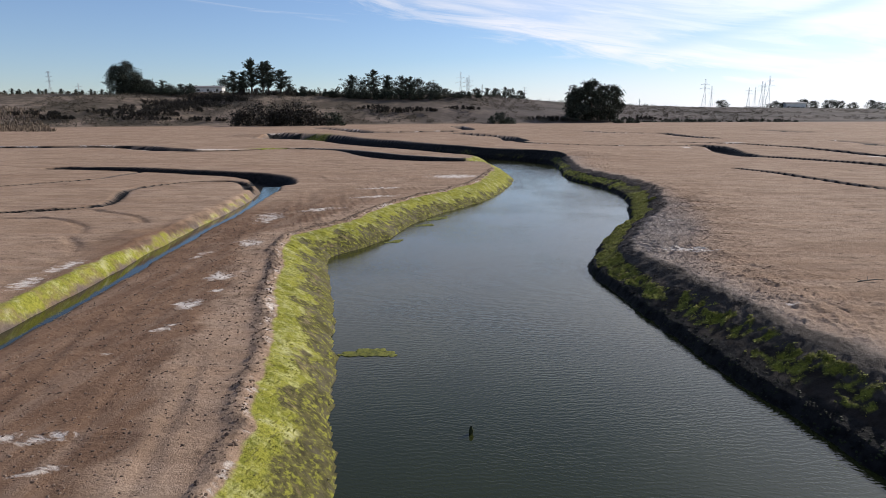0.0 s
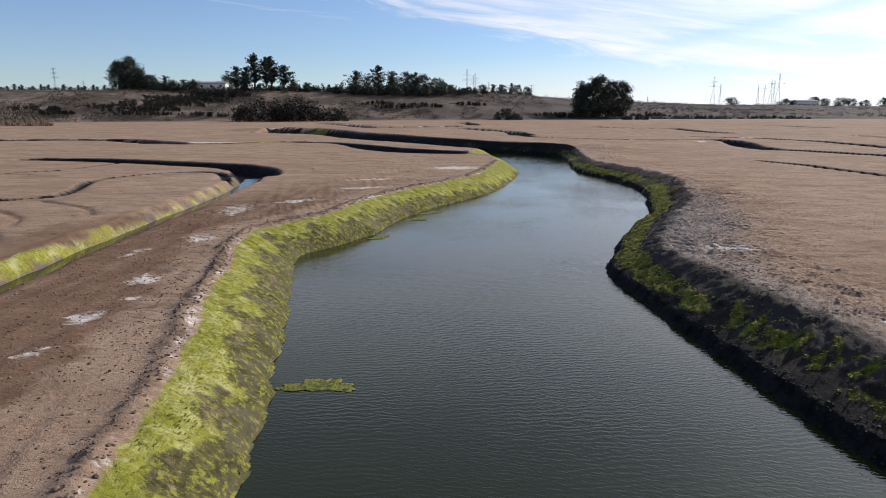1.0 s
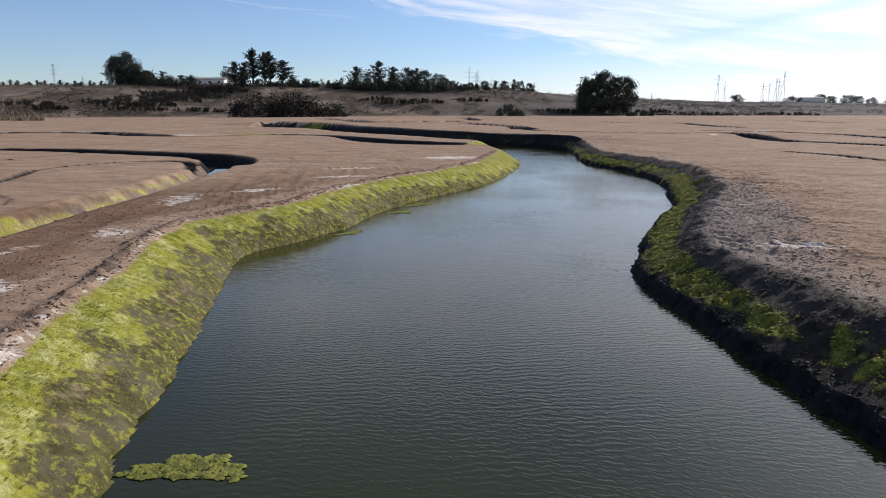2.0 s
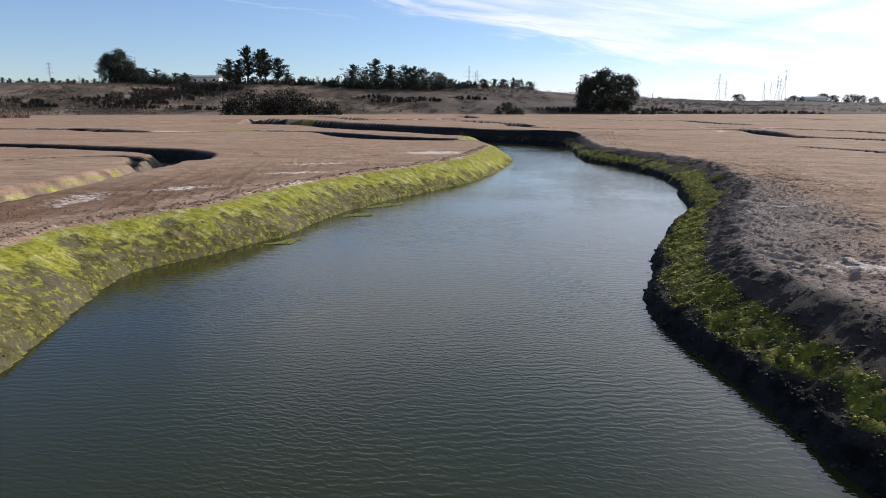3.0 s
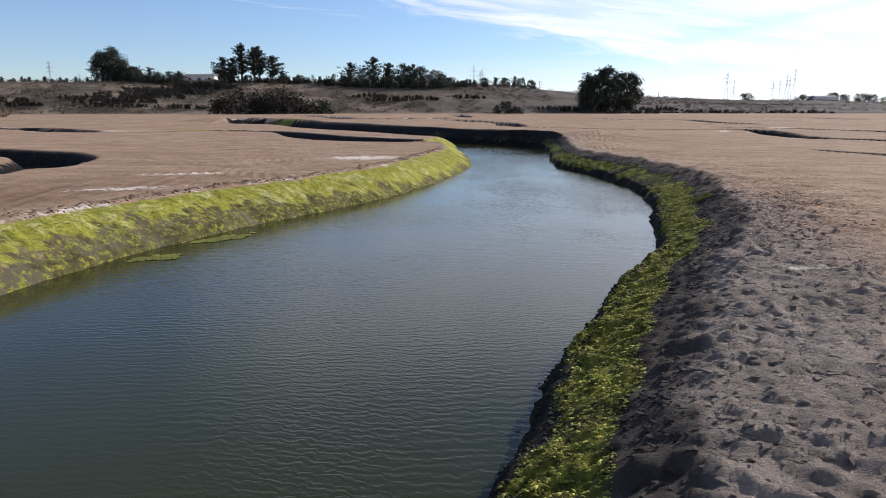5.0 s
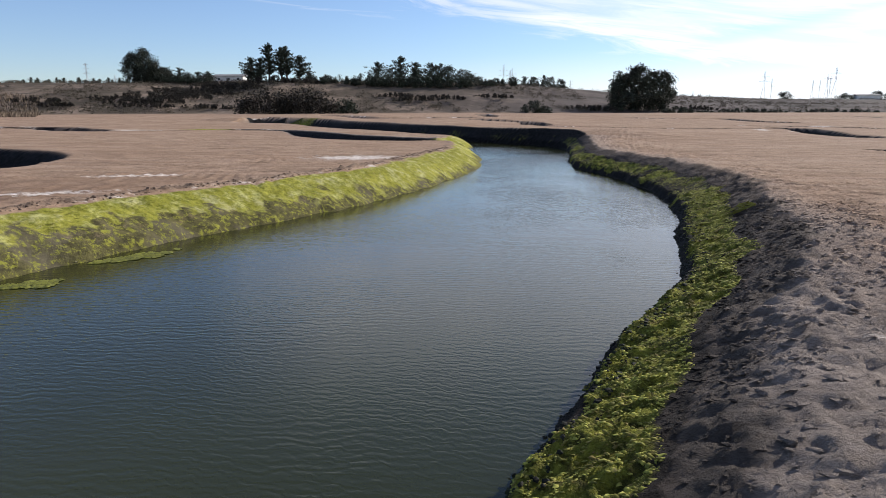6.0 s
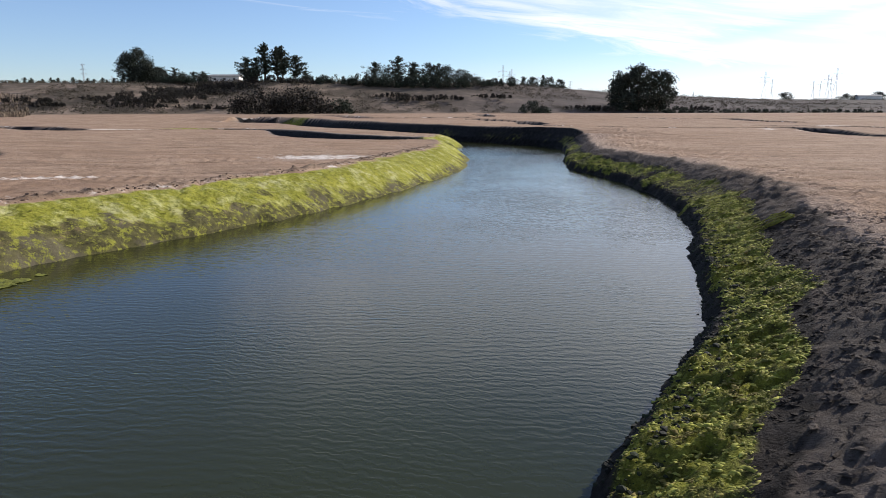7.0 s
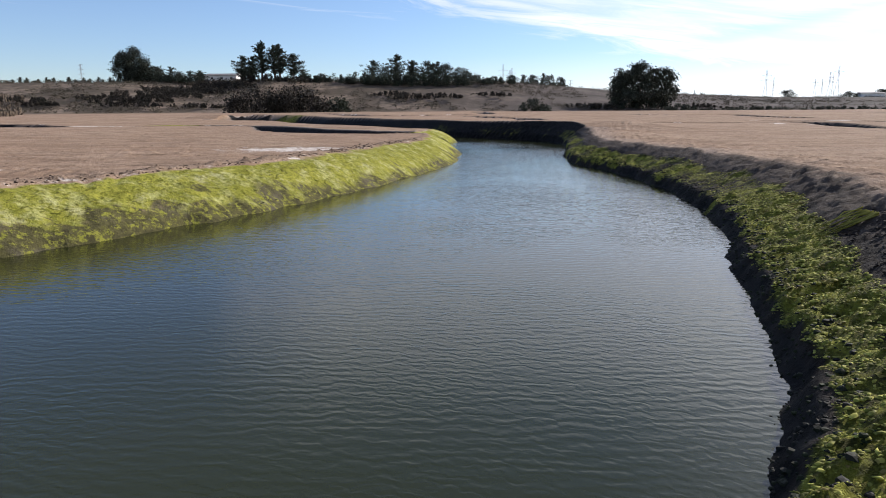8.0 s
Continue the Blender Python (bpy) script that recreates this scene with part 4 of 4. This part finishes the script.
SKY_TREES = [
    (-228, 394, 10, 12, "round", 1), (-219, 396, 9, 10, "cypress", 1), (-207, 396, 8, 8, "cypress", 1), (-198, 393, 9, 9, "cypress", 1), (-214, 398, 6, 9, "round", 1),
    (-212, 474, 12, 20, "round", 1), (-232, 402, 8, 12, "round", 1), (-203, 399, 6, 9, "round", 1),
    (-166, 382, 15.5, 13, "cypress", 1), (-161, 380, 9, 11, "cypress", 1), (-152.5, 378, 23.5, 13, "cypress", 1), (-157, 376, 16, 12, "cypress", 1), (-147, 382, 19, 15, "cypress", 1), (-141, 377, 20.5, 14, "cypress", 1), (-136, 381, 16, 15, "cypress", 1), (-131, 383, 7, 10, "cypress", 1),
    (-137, 430, 6, 8, "round", 1),
    (-103, 428, 13, 17, "cypress", 1), (-87, 428, 16.5, 17, "cypress", 1), (-79, 429, 14, 14, "cypress", 1), (-68, 430, 12.5, 16, "round", 1), (-58, 430, 11.5, 15, "round", 1), (-49, 430, 9, 12, "round", 1), (-94, 430, 10, 12, "round", 1), (-63, 432, 13, 12, "cypress", 1),
    (-78, 430, 9, 12, "round", 1), (-45, 434, 7, 9, "round", 1), (-39, 436, 5, 8, "round", 1),
    (-20, 470, 7, 9, "round", 1), (-13, 470, 8, 8, "cypress", 1), (-6, 470, 8, 9, "round", 1), (0, 470, 10, 6, "cypress", 1), (5, 470, 8, 8, "round", 1), (12, 470, 7, 8, "round", 1),
]
for i, (x, y, tall, wide, kind, st) in enumerate(SKY_TREES):
    tree(x, y, tall, wide, kind, 30 + i, "dark windswept cypress against the sky on the ridge" if kind == "cypress" else "low dark rounded tree on the ridge", group="trees on the ridge", stems=st, bare=(0.28 if -170 < x < -130 else 0.08) if kind == "cypress" else 0.08)
FAR_TREES = [(228, 700, 8, 17), (300, 750, 8, 20), (312, 752, 7, 14), (330, 748, 11, 16), (342, 750, 9, 16), (358, 750, 10, 18), (370, 752, 9, 16), (384, 752, 7, 14), (402, 750, 10, 14), (412, 752, 8, 12), (424, 755, 9, 16), (445, 755, 8, 18)]
for i, (x, y, tall, wide) in enumerate(FAR_TREES):
    tree(x, y, tall, wide, "round", 80 + i, "distant hazy rounded tree on the low ridge", group="distant trees", bare=0.05)
for i in range(26):
    x = -335 + i * 3.7
    tree(x + (i % 3) * 0.7, 398 + (i % 4), 2.6 + (i * 7 % 5) * 0.55, 3.4, "cypress", 120 + i, "small dark conifer in a planted row on the ridge", group="row of small conifers", bare=0.03)


def shrub(x, y, tall, wide, seed, label, deep=None, material=None, category="shrub"):
    rng = np.random.RandomState(seed)
    root = tagged(new("shrub", None), label, category)
    root.location = (x, y, height(x, y) - 0.1)
    random.seed(seed)
    centres, radii = [], []
    deep = deep or wide * 0.5
    for i in range(max(6, int(wide * 1.3))):
        u = rng.uniform(-0.5, 0.5)
        top = tall * (1 - (2 * u) ** 2 * 0.6) * rng.uniform(0.55, 1.0)
        cx, cy = u * wide, rng.uniform(-0.5, 0.5) * deep
        bm = bmesh.new()
        limb(bm, (cx * 0.8, cy * 0.8, 0), (cx, cy, top * 0.55), 0.10, 0.03, 4)
        part("stem", bm, BARK, root)
        for k in range(3):
            r = max(0.4, tall * 0.22 * rng.uniform(0.7, 1.2))
            centres.append((cx + rng.uniform(-1, 1) * r, cy, max(r * 0.5, top * (0.25 + 0.3 * k) - 0.2 * r)))
            radii.append(r)
    total = sum(r * r for r in radii)
    v, f = leaf_cloud(centres, radii, min(5000, 400 + 160 * wide) / total, 0.03 * tall + 0.18, rng)
    mesh_object("foliage", v, f, material or CYPR, root)
    return root


shrub(-112, 287, 12, 24, 201, "large brown-black thicket of willow scrub at the foot of the hill", 14, BRUSH)
shrub(-95, 286, 12.5, 24, 202, "large brown-black thicket of willow scrub at the foot of the hill", 12, BRUSH)
shrub(-78.5, 287, 9, 7, 203, "dark upright bush beside the thicket")
shrub(-2, 343, 7.5, 12, 204, "dark rounded bush at the foot of the hill", 8)
shrub(66, 352, 4.2, 13, 205, "low dark bush on a small mound of the plain", 5)
shrub(104, 384, 2.6, 44, 210, "low dark hedge of scrub at the edge of the plain", 6)
shrub(150, 388, 2.4, 40, 211, "low dark hedge of scrub at the edge of the plain", 6)
shrub(30, 372, 3.0, 26, 206, "low dark hedge of scrub at the edge of the plain", 6)
shrub(-4, 466, 4.5, 36, 208, "low dark hedge below the ridge trees", 5)
shrub(-178, 384, 4.5, 52, 212, "dark thicket of shrubs along the crest", 6, THICKET)
shrub(-215, 392, 5, 44, 209, "dark thicket of shrubs along the crest", 6)
shrub(-222, 389, 6, 40, 219, "dark thicket of shrubs along the crest", 6)
# dark belt below the ridge trees: place, height, width
for i, (x, y, tall, wide) in enumerate([(-126, 382, 4, 22), (-112, 380, 5.5, 24), (-97, 383, 7, 26), (-81, 384, 8, 26), (-65, 386, 8.5, 26), (-50, 388, 8, 22), (-37, 394, 6, 20), (-24, 402, 4.5, 20)]):
    shrub(x, y, tall, wide, 220 + i, "long dark hedge along the foot of the ridge trees", 8)
# brush filling the gully that climbs to the house
for i, (x, y, tall, wide) in enumerate([(-184, 296, 3.5, 26), (-172, 304, 4, 24), (-188, 312, 4, 24), (-170, 322, 4.5, 26), (-184, 336, 4.5, 26), (-166, 342, 4.5, 26), (-182, 354, 4.5, 28), (-160, 360, 4.5, 28), (-172, 370, 4.5, 28), (-148, 371, 4.5, 26), (-134, 374, 4, 22), (-196, 346, 4, 22)]):
    shrub(x, y, tall, wide, 230 + i, "dark brown scrub thicket in a gully of the hillside", 14, BRUSH)
# brush along the foot and on the flanks of the hill
for i, (x, y, tall, wide) in enumerate([(-226, 287, 3.2, 30), (-212, 283, 2.6, 26), (-202, 300, 2.6, 20), (-176, 290, 2.4, 36), (-150, 300, 2.6, 30), (-60, 346, 3.4, 24), (-48, 354, 3.0, 22), (-72, 352, 2.6, 18), (24, 369, 3.4, 30), (-24, 366, 2.6, 22), (84, 400, 3.0, 24)]):
    shrub(x, y, tall, wide, 250 + i, "low dark scrub thicket on the dry hillside", 9, BRUSH)


def stuff(name, verts, faces, material, label, category):
    return tagged(mesh_object(name, verts, faces, material), label, category, kind="stuff")


def hill_scrub():
    rng = np.random.RandomState(5)
    n = 16000
    a, u = rng.uniform(-0.98, 0.62, n), rng.uniform(0.03, 1.0, n)
    b, r = np.interp(a, A_KEYS, BASE_Y), np.interp(a, A_KEYS, RIDGE_Y)
    y = b + (r - b) * u
    x = a * y
    m_ = fbm(x, y, 34.0, 4, 0.55, 30) + 0.10 * (a < -0.25) - 0.02 * (a > 0.05)
    keep = np.where(m_ > -0.06)[0][:5000]
    x, y = x[keep], y[keep]
    z = ground(x, y)[0]
    radii = 0.8 + 2.2 * rng.rand(len(x)) ** 2
    centres = np.stack([x, y, z + 0.25 * radii], -1)
    v, f = leaf_cloud(centres, radii, 7, 0.29, rng, 0.5, 0.9, 0.5)
    stuff("hillside_scrub", v, f, SCRUB, "patchy dark coastal scrub on a dry brown hillside", "scrub")


def reeds():
    rng = np.random.RandomState(6)
    v, f = [], []
    n = 16000
    x = rng.uniform(-330, -165, n)
    y = np.where(rng.rand(n) < 0.5, rng.uniform(215, 262, n), rng.uniform(240, 300, n))
    lim = -0.80 * y + 6 * fbm(x, y, 18.0, 3, seed=33)
    ok = x < lim + 8
    x, y = x[ok], y[ok]
    z = ground(x, y)[0]
    m_ = len(x)
    p, h, a = np.stack([x, y, z - 0.05], -1), rng.uniform(0.8, 1.7, m_), rng.uniform(0, 6.28, m_)
    w = np.stack([np.cos(a), np.sin(a), 0 * a], -1) * 0.22
    lean = np.concatenate([rng.uniform(-0.4, 0.4, (m_, 2)), h[:, None]], 1)
    v = np.stack([p - w, p + w, p + w * 0.6 + lean * (1, 1, 0.8), p + lean * (1.4, 1.4, 1)], 1).reshape(-1, 3)
    i = np.arange(m_)[:, None] * 4
    f = np.concatenate([i + (0, 1, 2), i + (0, 2, 3)])
    stuff("dry_reeds", v, f, REED, "bed of dry tan reeds at the margin of the plain", "reeds")


hill_scrub()
reeds()


# ---------------------------------------------------------------- algae tufts, clods
def tufts(name, n, xr, yr, pick, size, material, label, category, seed, lobes=3, flat=0.35, drape=0.0, spread=3.14, slim=0.24):
    """Small matted cushions of bent fronds set on the ground where pick() allows, hanging mostly along drape."""
    rng = np.random.RandomState(seed)
    x, y = rng.uniform(*xr, n), rng.uniform(*yr, n)
    z, zones, sd, t, right = ground(x, y)
    ok = np.where(pick(zones, sd, t, right, rng.rand(n), x, y))[0]
    base = np.repeat(np.stack([x, y, z - 0.012], -1)[ok], lobes, axis=0)
    m_ = len(base)
    s_ = np.repeat(size * rng.uniform(0.5, 1.6, len(ok)), lobes)[:, None]
    a = drape + rng.uniform(-spread, spread, m_)
    d = np.stack([np.cos(a), np.sin(a), 0 * a], -1)
    q = np.stack([np.sin(a), -np.cos(a), 0 * a], -1) * s_ * rng.uniform(0.6, 1.3, (m_, 1)) * slim
    h = np.array((0, 0, 1.0)) * s_ * flat * rng.uniform(0.4, 1.5, (m_, 1))
    v = np.stack([base - q, base + q, base + d * s_ * 0.55 + q + h, base + d * s_ * 0.5 - q + h * 1.1, base + d * s_ + h * 0.2], 1).reshape(-1, 3)
    i = np.arange(m_)[:, None] * 5
    f = np.concatenate([i + (0, 1, 2), i + (0, 2, 3), i + (3, 2, 4)])
    return stuff(name, v, f, material, label, category)


def clods(name, n, xr, yr, pick, lo, hi, seed, label, material, squat=0.7, category="mud clods", combed=False):
    rng = np.random.RandomState(seed)
    x, y = rng.uniform(*xr, n), rng.uniform(*yr, n)
    z, zones, sd, t, right = ground(x, y)
    ok = np.where(pick(zones, sd, t, right, rng.rand(n), x, y))[0]
    m_ = len(ok)
    ring = np.arange(5) * 2 * np.pi / 5
    shape = np.concatenate([np.stack([np.cos(ring), np.sin(ring), 0 * ring - 0.35], -1), np.stack([0.75 * np.cos(ring + 0.6), 0.75 * np.sin(ring + 0.6), 0 * ring + 0.45], -1), [(0, 0, 0.8)]])
    s_ = lo + (hi - lo) * rng.rand(m_) ** 3
    v = shape[None] * rng.uniform(*((0.25, 1.6) if combed else (0.6, 1.3)), (m_, 11, 1)) * s_[:, None, None] * ((1.5, 0.8, squat) if combed else (1, 1, squat))
    a = (rng.uniform(0, 6.28, m_) if not combed else rng.normal(0.25, 0.45, m_))[:, None]
    v = np.stack([v[..., 0] * np.cos(a) - v[..., 1] * np.sin(a), v[..., 0] * np.sin(a) + v[..., 1] * np.cos(a), v[..., 2]], -1)
    v += np.stack([x[ok], y[ok], z[ok]], -1)[:, None]
    tri = [(i, (i + 1) % 5, 5 + i) for i in range(5)] + [((i + 1) % 5, 5 + (i + 1) % 5, 5 + i) for i in range(5)] + [(5 + i, 5 + (i + 1) % 5, 10) for i in range(5)]
    f = (np.arange(m_)[:, None, None] * 11 + np.array(tri)[None]).reshape(-1, 3)
    ob = stuff(name, v.reshape(-1, 3), f, material, label, category)
    ob.data.polygons.foreach_set("use_smooth", np.full(len(f), category == "algae"))
    for key in ("mud", "wet") if material is GROUND else ():
        at = ob.data.attributes.new(key, "FLOAT", "POINT")
        at.data.foreach_set("value", np.repeat(zones[key][ok], 11).astype(np.float32))
    return ob


clods("bank_algae", 600000, (4, 15.5), (6, 76), lambda zo, sd, t, r, u, x, y: r & (zo["algae"] > 0.22) & (u < np.where((y > 24) & (y < 54), 0.9, np.where(y < 24, 0.45, 0.15))), 0.008, 0.034, 40, "matted green algae draped over the shaded channel bank", ALGA, 0.6, "algae", True)
tufts("lit_bank_algae", 160000, (-13, 2), (4, 76), lambda zo, sd, t, r, u, x, y: ~r & (zo["algae"] > 0.35 + 0.5 * u) & (u < 0.6), 0.055, ALGA_BRIGHT, "bright yellow-green algae mat on the sunlit channel bank", "algae", 41, 3, 0.16, -0.2, 1.4)
clods("waterline_clods", 160000, (4, 13), (8, 76), lambda zo, sd, t, r, u, x, y: r & (t > -0.03) & (t < 0.24) & (u < 0.55), 0.012, 0.055, 45, "black soaked mud lumps along the waterline, bank shade in their colour", DARKCLOD)
clods("left_waterline_clods", 60000, (-10, 2), (5, 76), lambda zo, sd, t, r, u, x, y: ~r & (t > -0.02) & (t < 0.13) & (u < 0.30), 0.010, 0.040, 46, "grey-olive mud lumps at the foot of the lit bank", SILT)
clods("lip_clods", 130000, (-13, 1), (4, 74), lambda zo, sd, t, r, u, x, y: ~r & (t > 0.95) & (t < 1.22) & (u < 0.75), 0.010, 0.062, 42, "crumbled dry mud clods along the lip of the bank", DRYCLOD)
clods("bank_clods", 170000, (5, 16), (17, 48), lambda zo, sd, t, r, u, x, y: r & (t > 0.52) & (zo["algae"] < 0.15) & (sd < 7.0) & (u < 0.26 * (1 - step(sd, 2.0, 7.0)) * (0.35 + step(fbm(x, y, 1.2, 2, seed=66), -0.2, 0.3))), 0.012, 0.062, 43, "crumbled dark mud lumps along the channel edge", GROUND, 0.5, combed=True)


clods("plain_clods", 55000, (-17, -6), (2, 40), lambda zo, sd, t, r, u, x, y: ~r & (t > 1.2) & (sd < 9.0) & (zo["algae"] < 0.1) & (u < 0.28), 0.010, 0.050, 44, "scattered small clods on the graded plain", DRYCLOD)


def algae_mat(x, y, lx, ly, rot, seed):
    rng = np.random.RandomState(seed)
    v, f = [], []
    for _ in range(int(900 * lx * ly) + 60):
        a, r = rng.uniform(0, 6.28), math.sqrt(rng.rand())
        r *= 0.70 + 0.22 * math.sin(3 * a + seed) + 0.14 * math.sin(7 * a + 2 * seed)
        px, py = r * math.cos(a) * lx, r * math.sin(a) * ly
        if fbm(np.array([px + x]), np.array([py + y]), 0.5, 3, seed=50)[0] < -0.3 and lx > 0.3:
            continue
        s, h = rng.uniform(0.03, 0.11), rng.uniform(0.01, 0.06)
        b = rng.uniform(0, 6.28)
        j = len(v)
        for k in range(5):
            g = b + k * 1.2566
            v.append((px + math.cos(g) * s * rng.uniform(.6, 1.3), py + math.sin(g) * s * rng.uniform(.5, 1.1), rng.uniform(0.004, 0.02)))
        v.append((px, py, h))
        f += [(j + k, j + (k + 1) % 5, j + 5) for k in range(5)]
    ob = mesh_object("algae_mat", v, f, MATGREEN)
    ob.matrix_world = pose(x, y, WL, 0, 0, rot)
    return tagged(ob, "ragged mat of yellow-green algae floating on the water", "algae mat", "floating algae mats")


for spec in [(-4.05, 14.35, 1.15, 0.42, 8, 60), (-5.2, 39.3, 0.9, 0.45, 30, 61), (-4.6, 42.3, 1.6, 0.45, 55, 62), (-6.4, 33.2, 0.8, 0.35, 50, 63), (6.0, 21.0, 0.25, 0.15, 0, 64)]:
    algae_mat(*spec)


def algae_strands(x, y, seed):
    """A clump of long bleached strands hanging down the bank."""
    random.seed(seed)
    root = tagged(new("algae_strands", None), "clump of long pale green algae strands hanging from the bank", "algae")
    root.location = (x, y, height(x, y))
    for i in range(16):
        v, far = random.uniform(-0.35, 0.35), random.uniform(0.5, 1.1)
        dx, dy = -far, v - 0.15 * far
        mid, end = [(u, w, height(x + u, y + w) - root.location.z + lift) for u, w, lift in ((dx * 0.5, v + (dy - v) * 0.5, 0.10), (dx, dy, 0.03))]
        bm = bmesh.new()
        limb(bm, (0.0, v, 0.05 + 0.08 * random.random()), mid, 0.016, 0.013, 5)
        limb(bm, mid, end, 0.013, 0.004, 5)
        part("strand", bm, ALGA_BRIGHT, root)


algae_strands(12.7, 47.6, 7)


def driftwood(x, y, rot, seed):
    random.seed(seed)
    root = tagged(new("driftwood", None), "small weathered branch lying on the bare mud plain", "driftwood")
    root.matrix_world = pose(x, y, height(x, y), 0, 0, rot)
    bm = bmesh.new()
    limb(bm, (-0.5, 0, 0.02), (0.35, 0.05, 0.08), 0.03, 0.02)
    part("stem", bm, DRYWOOD, root)
    for a, b in (((-0.1, 0, 0.05), (0.1, 0.25, 0.16)), ((0.1, 0.02, 0.06), (0.5, -0.18, 0.14)), ((-0.3, 0, 0.04), (-0.45, 0.2, 0.1))):
        bm = bmesh.new()
        limb(bm, a, b, 0.016, 0.006, 5)
        part("twig", bm, DRYWOOD, root)


driftwood(14.7, 20.3, 10, 3)


def stake(x, y):
    root = tagged(new("stake", None), "short dark wooden stake standing in the murky water", "stake")
    root.location = (x, y, WL - 0.6)
    bm = bmesh.new()
    limb(bm, (0, 0, 0), (0.03, 0.02, 0.72), 0.06, 0.05, 7)
    part("post", bm, DARKCLOD, root)
    bm = bmesh.new()
    limb(bm, (0.03, 0.02, 0.66), (0.02, 0.02, 0.79), 0.066, 0.03, 7)
    part("top", bm, DARKCLOD, root, "algae-blackened top")


stake(-0.4, 9.2)


# ---------------------------------------------------------------- pylons, houses
def strut(bm, a, b, w):
    limb(bm, a, b, w, w, 4)


def pylon(x, y, tall, z0, rot, arms, seed):
    random.seed(seed)
    root = tagged(new("pylon", None), "distant grey steel lattice transmission tower on the skyline", "pylon", "transmission towers")
    root.matrix_world = pose(x, y, z0, 0, 0, rot)
    hw = tall * 0.085
    waist = tall * 0.62

    def half(h):
        return hw + (hw * 0.16 - hw) * min(1, h / waist) if h < waist else hw * 0.16
    for sx, sy in ((-1, -1), (1, -1), (1, 1), (-1, 1)):
        bm = bmesh.new()
        strut(bm, (sx * hw, sy * hw, 0), (sx * half(waist), sy * half(waist), waist), 0.13)
        strut(bm, (sx * half(waist), sy * half(waist), waist), (sx * half(waist), sy * half(waist), tall), 0.10)
        part("leg", bm, STEEL, root)
    bm = bmesh.new()
    levels = [tall * k / 9 for k in range(10)]
    for h0, h1 in zip(levels[:-1], levels[1:]):
        a, b = half(h0), half(h1)
        for k in range(4):
            c0 = [(-1, -1), (1, -1), (1, 1), (-1, 1)][k]
            c1 = [(-1, -1), (1, -1), (1, 1), (-1, 1)][(k + 1) % 4]
            strut(bm, (c0[0] * a, c0[1] * a, h0), (c1[0] * b, c1[1] * b, h1), 0.05)
            strut(bm, (c1[0] * a, c1[1] * a, h0), (c0[0] * b, c0[1] * b, h1), 0.05)
    part("lattice", bm, STEEL, root)
    for k in range(arms):
        h = tall * (0.70 + 0.13 * k)
        bm = bmesh.new()
        span = tall * (0.15 - 0.02 * k)
        for s_ in (-1, 1):
            strut(bm, (0, 0, h), (s_ * span, 0, h + 0.4), 0.12)
            strut(bm, (0, 0, h + tall * 0.035), (s_ * span, 0, h + 0.4), 0.09)
            strut(bm, (s_ * span, 0, h + 0.4), (s_ * span, 0, h - tall * 0.03), 0.06)
        part("crossarm", bm, STEEL, root)


PYLONS = [(-132, 1200, 52, 30, 3), (-81, 1200, 66, 30, 2), (-69, 1200, 56, 30, 2), (-66, 1206, 60, 30, 2), (-41, 1200, 44, 30, 2), (37, 1200, 40, 30, 3),
          (-521, 700, 38, 30, 3), (-500, 720, 26, 30, 2), (357, 1200, 56, 25, 2), (369, 1200, 44, 25, 2), (433, 1200, 42, 25, 2), (444, 1200, 42, 25, 2), (455, 1200, 52, 25, 2), (461, 1204, 50, 25, 2), (467, 1200, 62, 25, 2), (163, 800, 12, 10, 1)]
for i, (x, y, tall, _, arms) in enumerate(PYLONS):
    pylon(x, y, tall, height(x, y) - 1.0, 25 if i % 2 else -15, arms, i)


def box(bm, x0, x1, y0, y1, z0, z1):
    v = [bm.verts.new(p) for p in ((x0, y0, z0), (x1, y0, z0), (x1, y1, z0), (x0, y1, z0), (x0, y0, z1), (x1, y0, z1), (x1, y1, z1), (x0, y1, z1))]
    for f in ((0, 3, 2, 1), (4, 5, 6, 7), (0, 1, 5, 4), (1, 2, 6, 5), (2, 3, 7, 6), (3, 0, 4, 7)):
        bm.faces.new([v[i] for i in f])


def house(x, y, long, deep, tall, rot, label, wall, roof, windows):
    root = tagged(new("house", None), label, "house")
    root.matrix_world = pose(x, y, height(x, y) - 0.3, 0, 0, rot)
    bm = bmesh.new()
    box(bm, -long / 2, long / 2, -deep / 2, deep / 2, 0, tall)
    part("wall", bm, wall, root)
    bm = bmesh.new()
    e = 0.8
    v = [bm.verts.new(p) for p in ((-long / 2 - e, -deep / 2 - e, tall), (long / 2 + e, -deep / 2 - e, tall), (long / 2 + e, deep / 2 + e, tall), (-long / 2 - e, deep / 2 + e, tall),
                                   (-long / 2 - e, 0, tall + 1.3), (long / 2 + e, 0, tall + 1.3))]
    for f in ((0, 1, 5, 4), (2, 3, 4, 5), (0, 4, 3), (1, 2, 5), (0, 3, 2, 1)):
        bm.faces.new([v[i] for i in f])
    part("roof", bm, roof, root)
    for k in range(windows):
        cx = -long / 2 + long * (k + 0.5) / windows
        bm = bmesh.new()
        box(bm, cx - 0.8, cx + 0.8, -deep / 2 - 0.06, -deep / 2 - 0.01, 1.0, 2.3)
        part("window", bm, DARKGLASS, root)


house(-204, 431, 19, 8, 3.6, 8, "low white farmhouse with a shallow grey roof on the ridge", WHITEWALL, ROOF, 3)
house(-217, 426, 8, 5, 2.8, 8, "small white outbuilding beside the farmhouse", WHITEWALL, ROOF, 2)
house(318, 742, 20, 12, 6, -8, "large pale barn among distant trees", WHITEWALL, ROOF, 4)
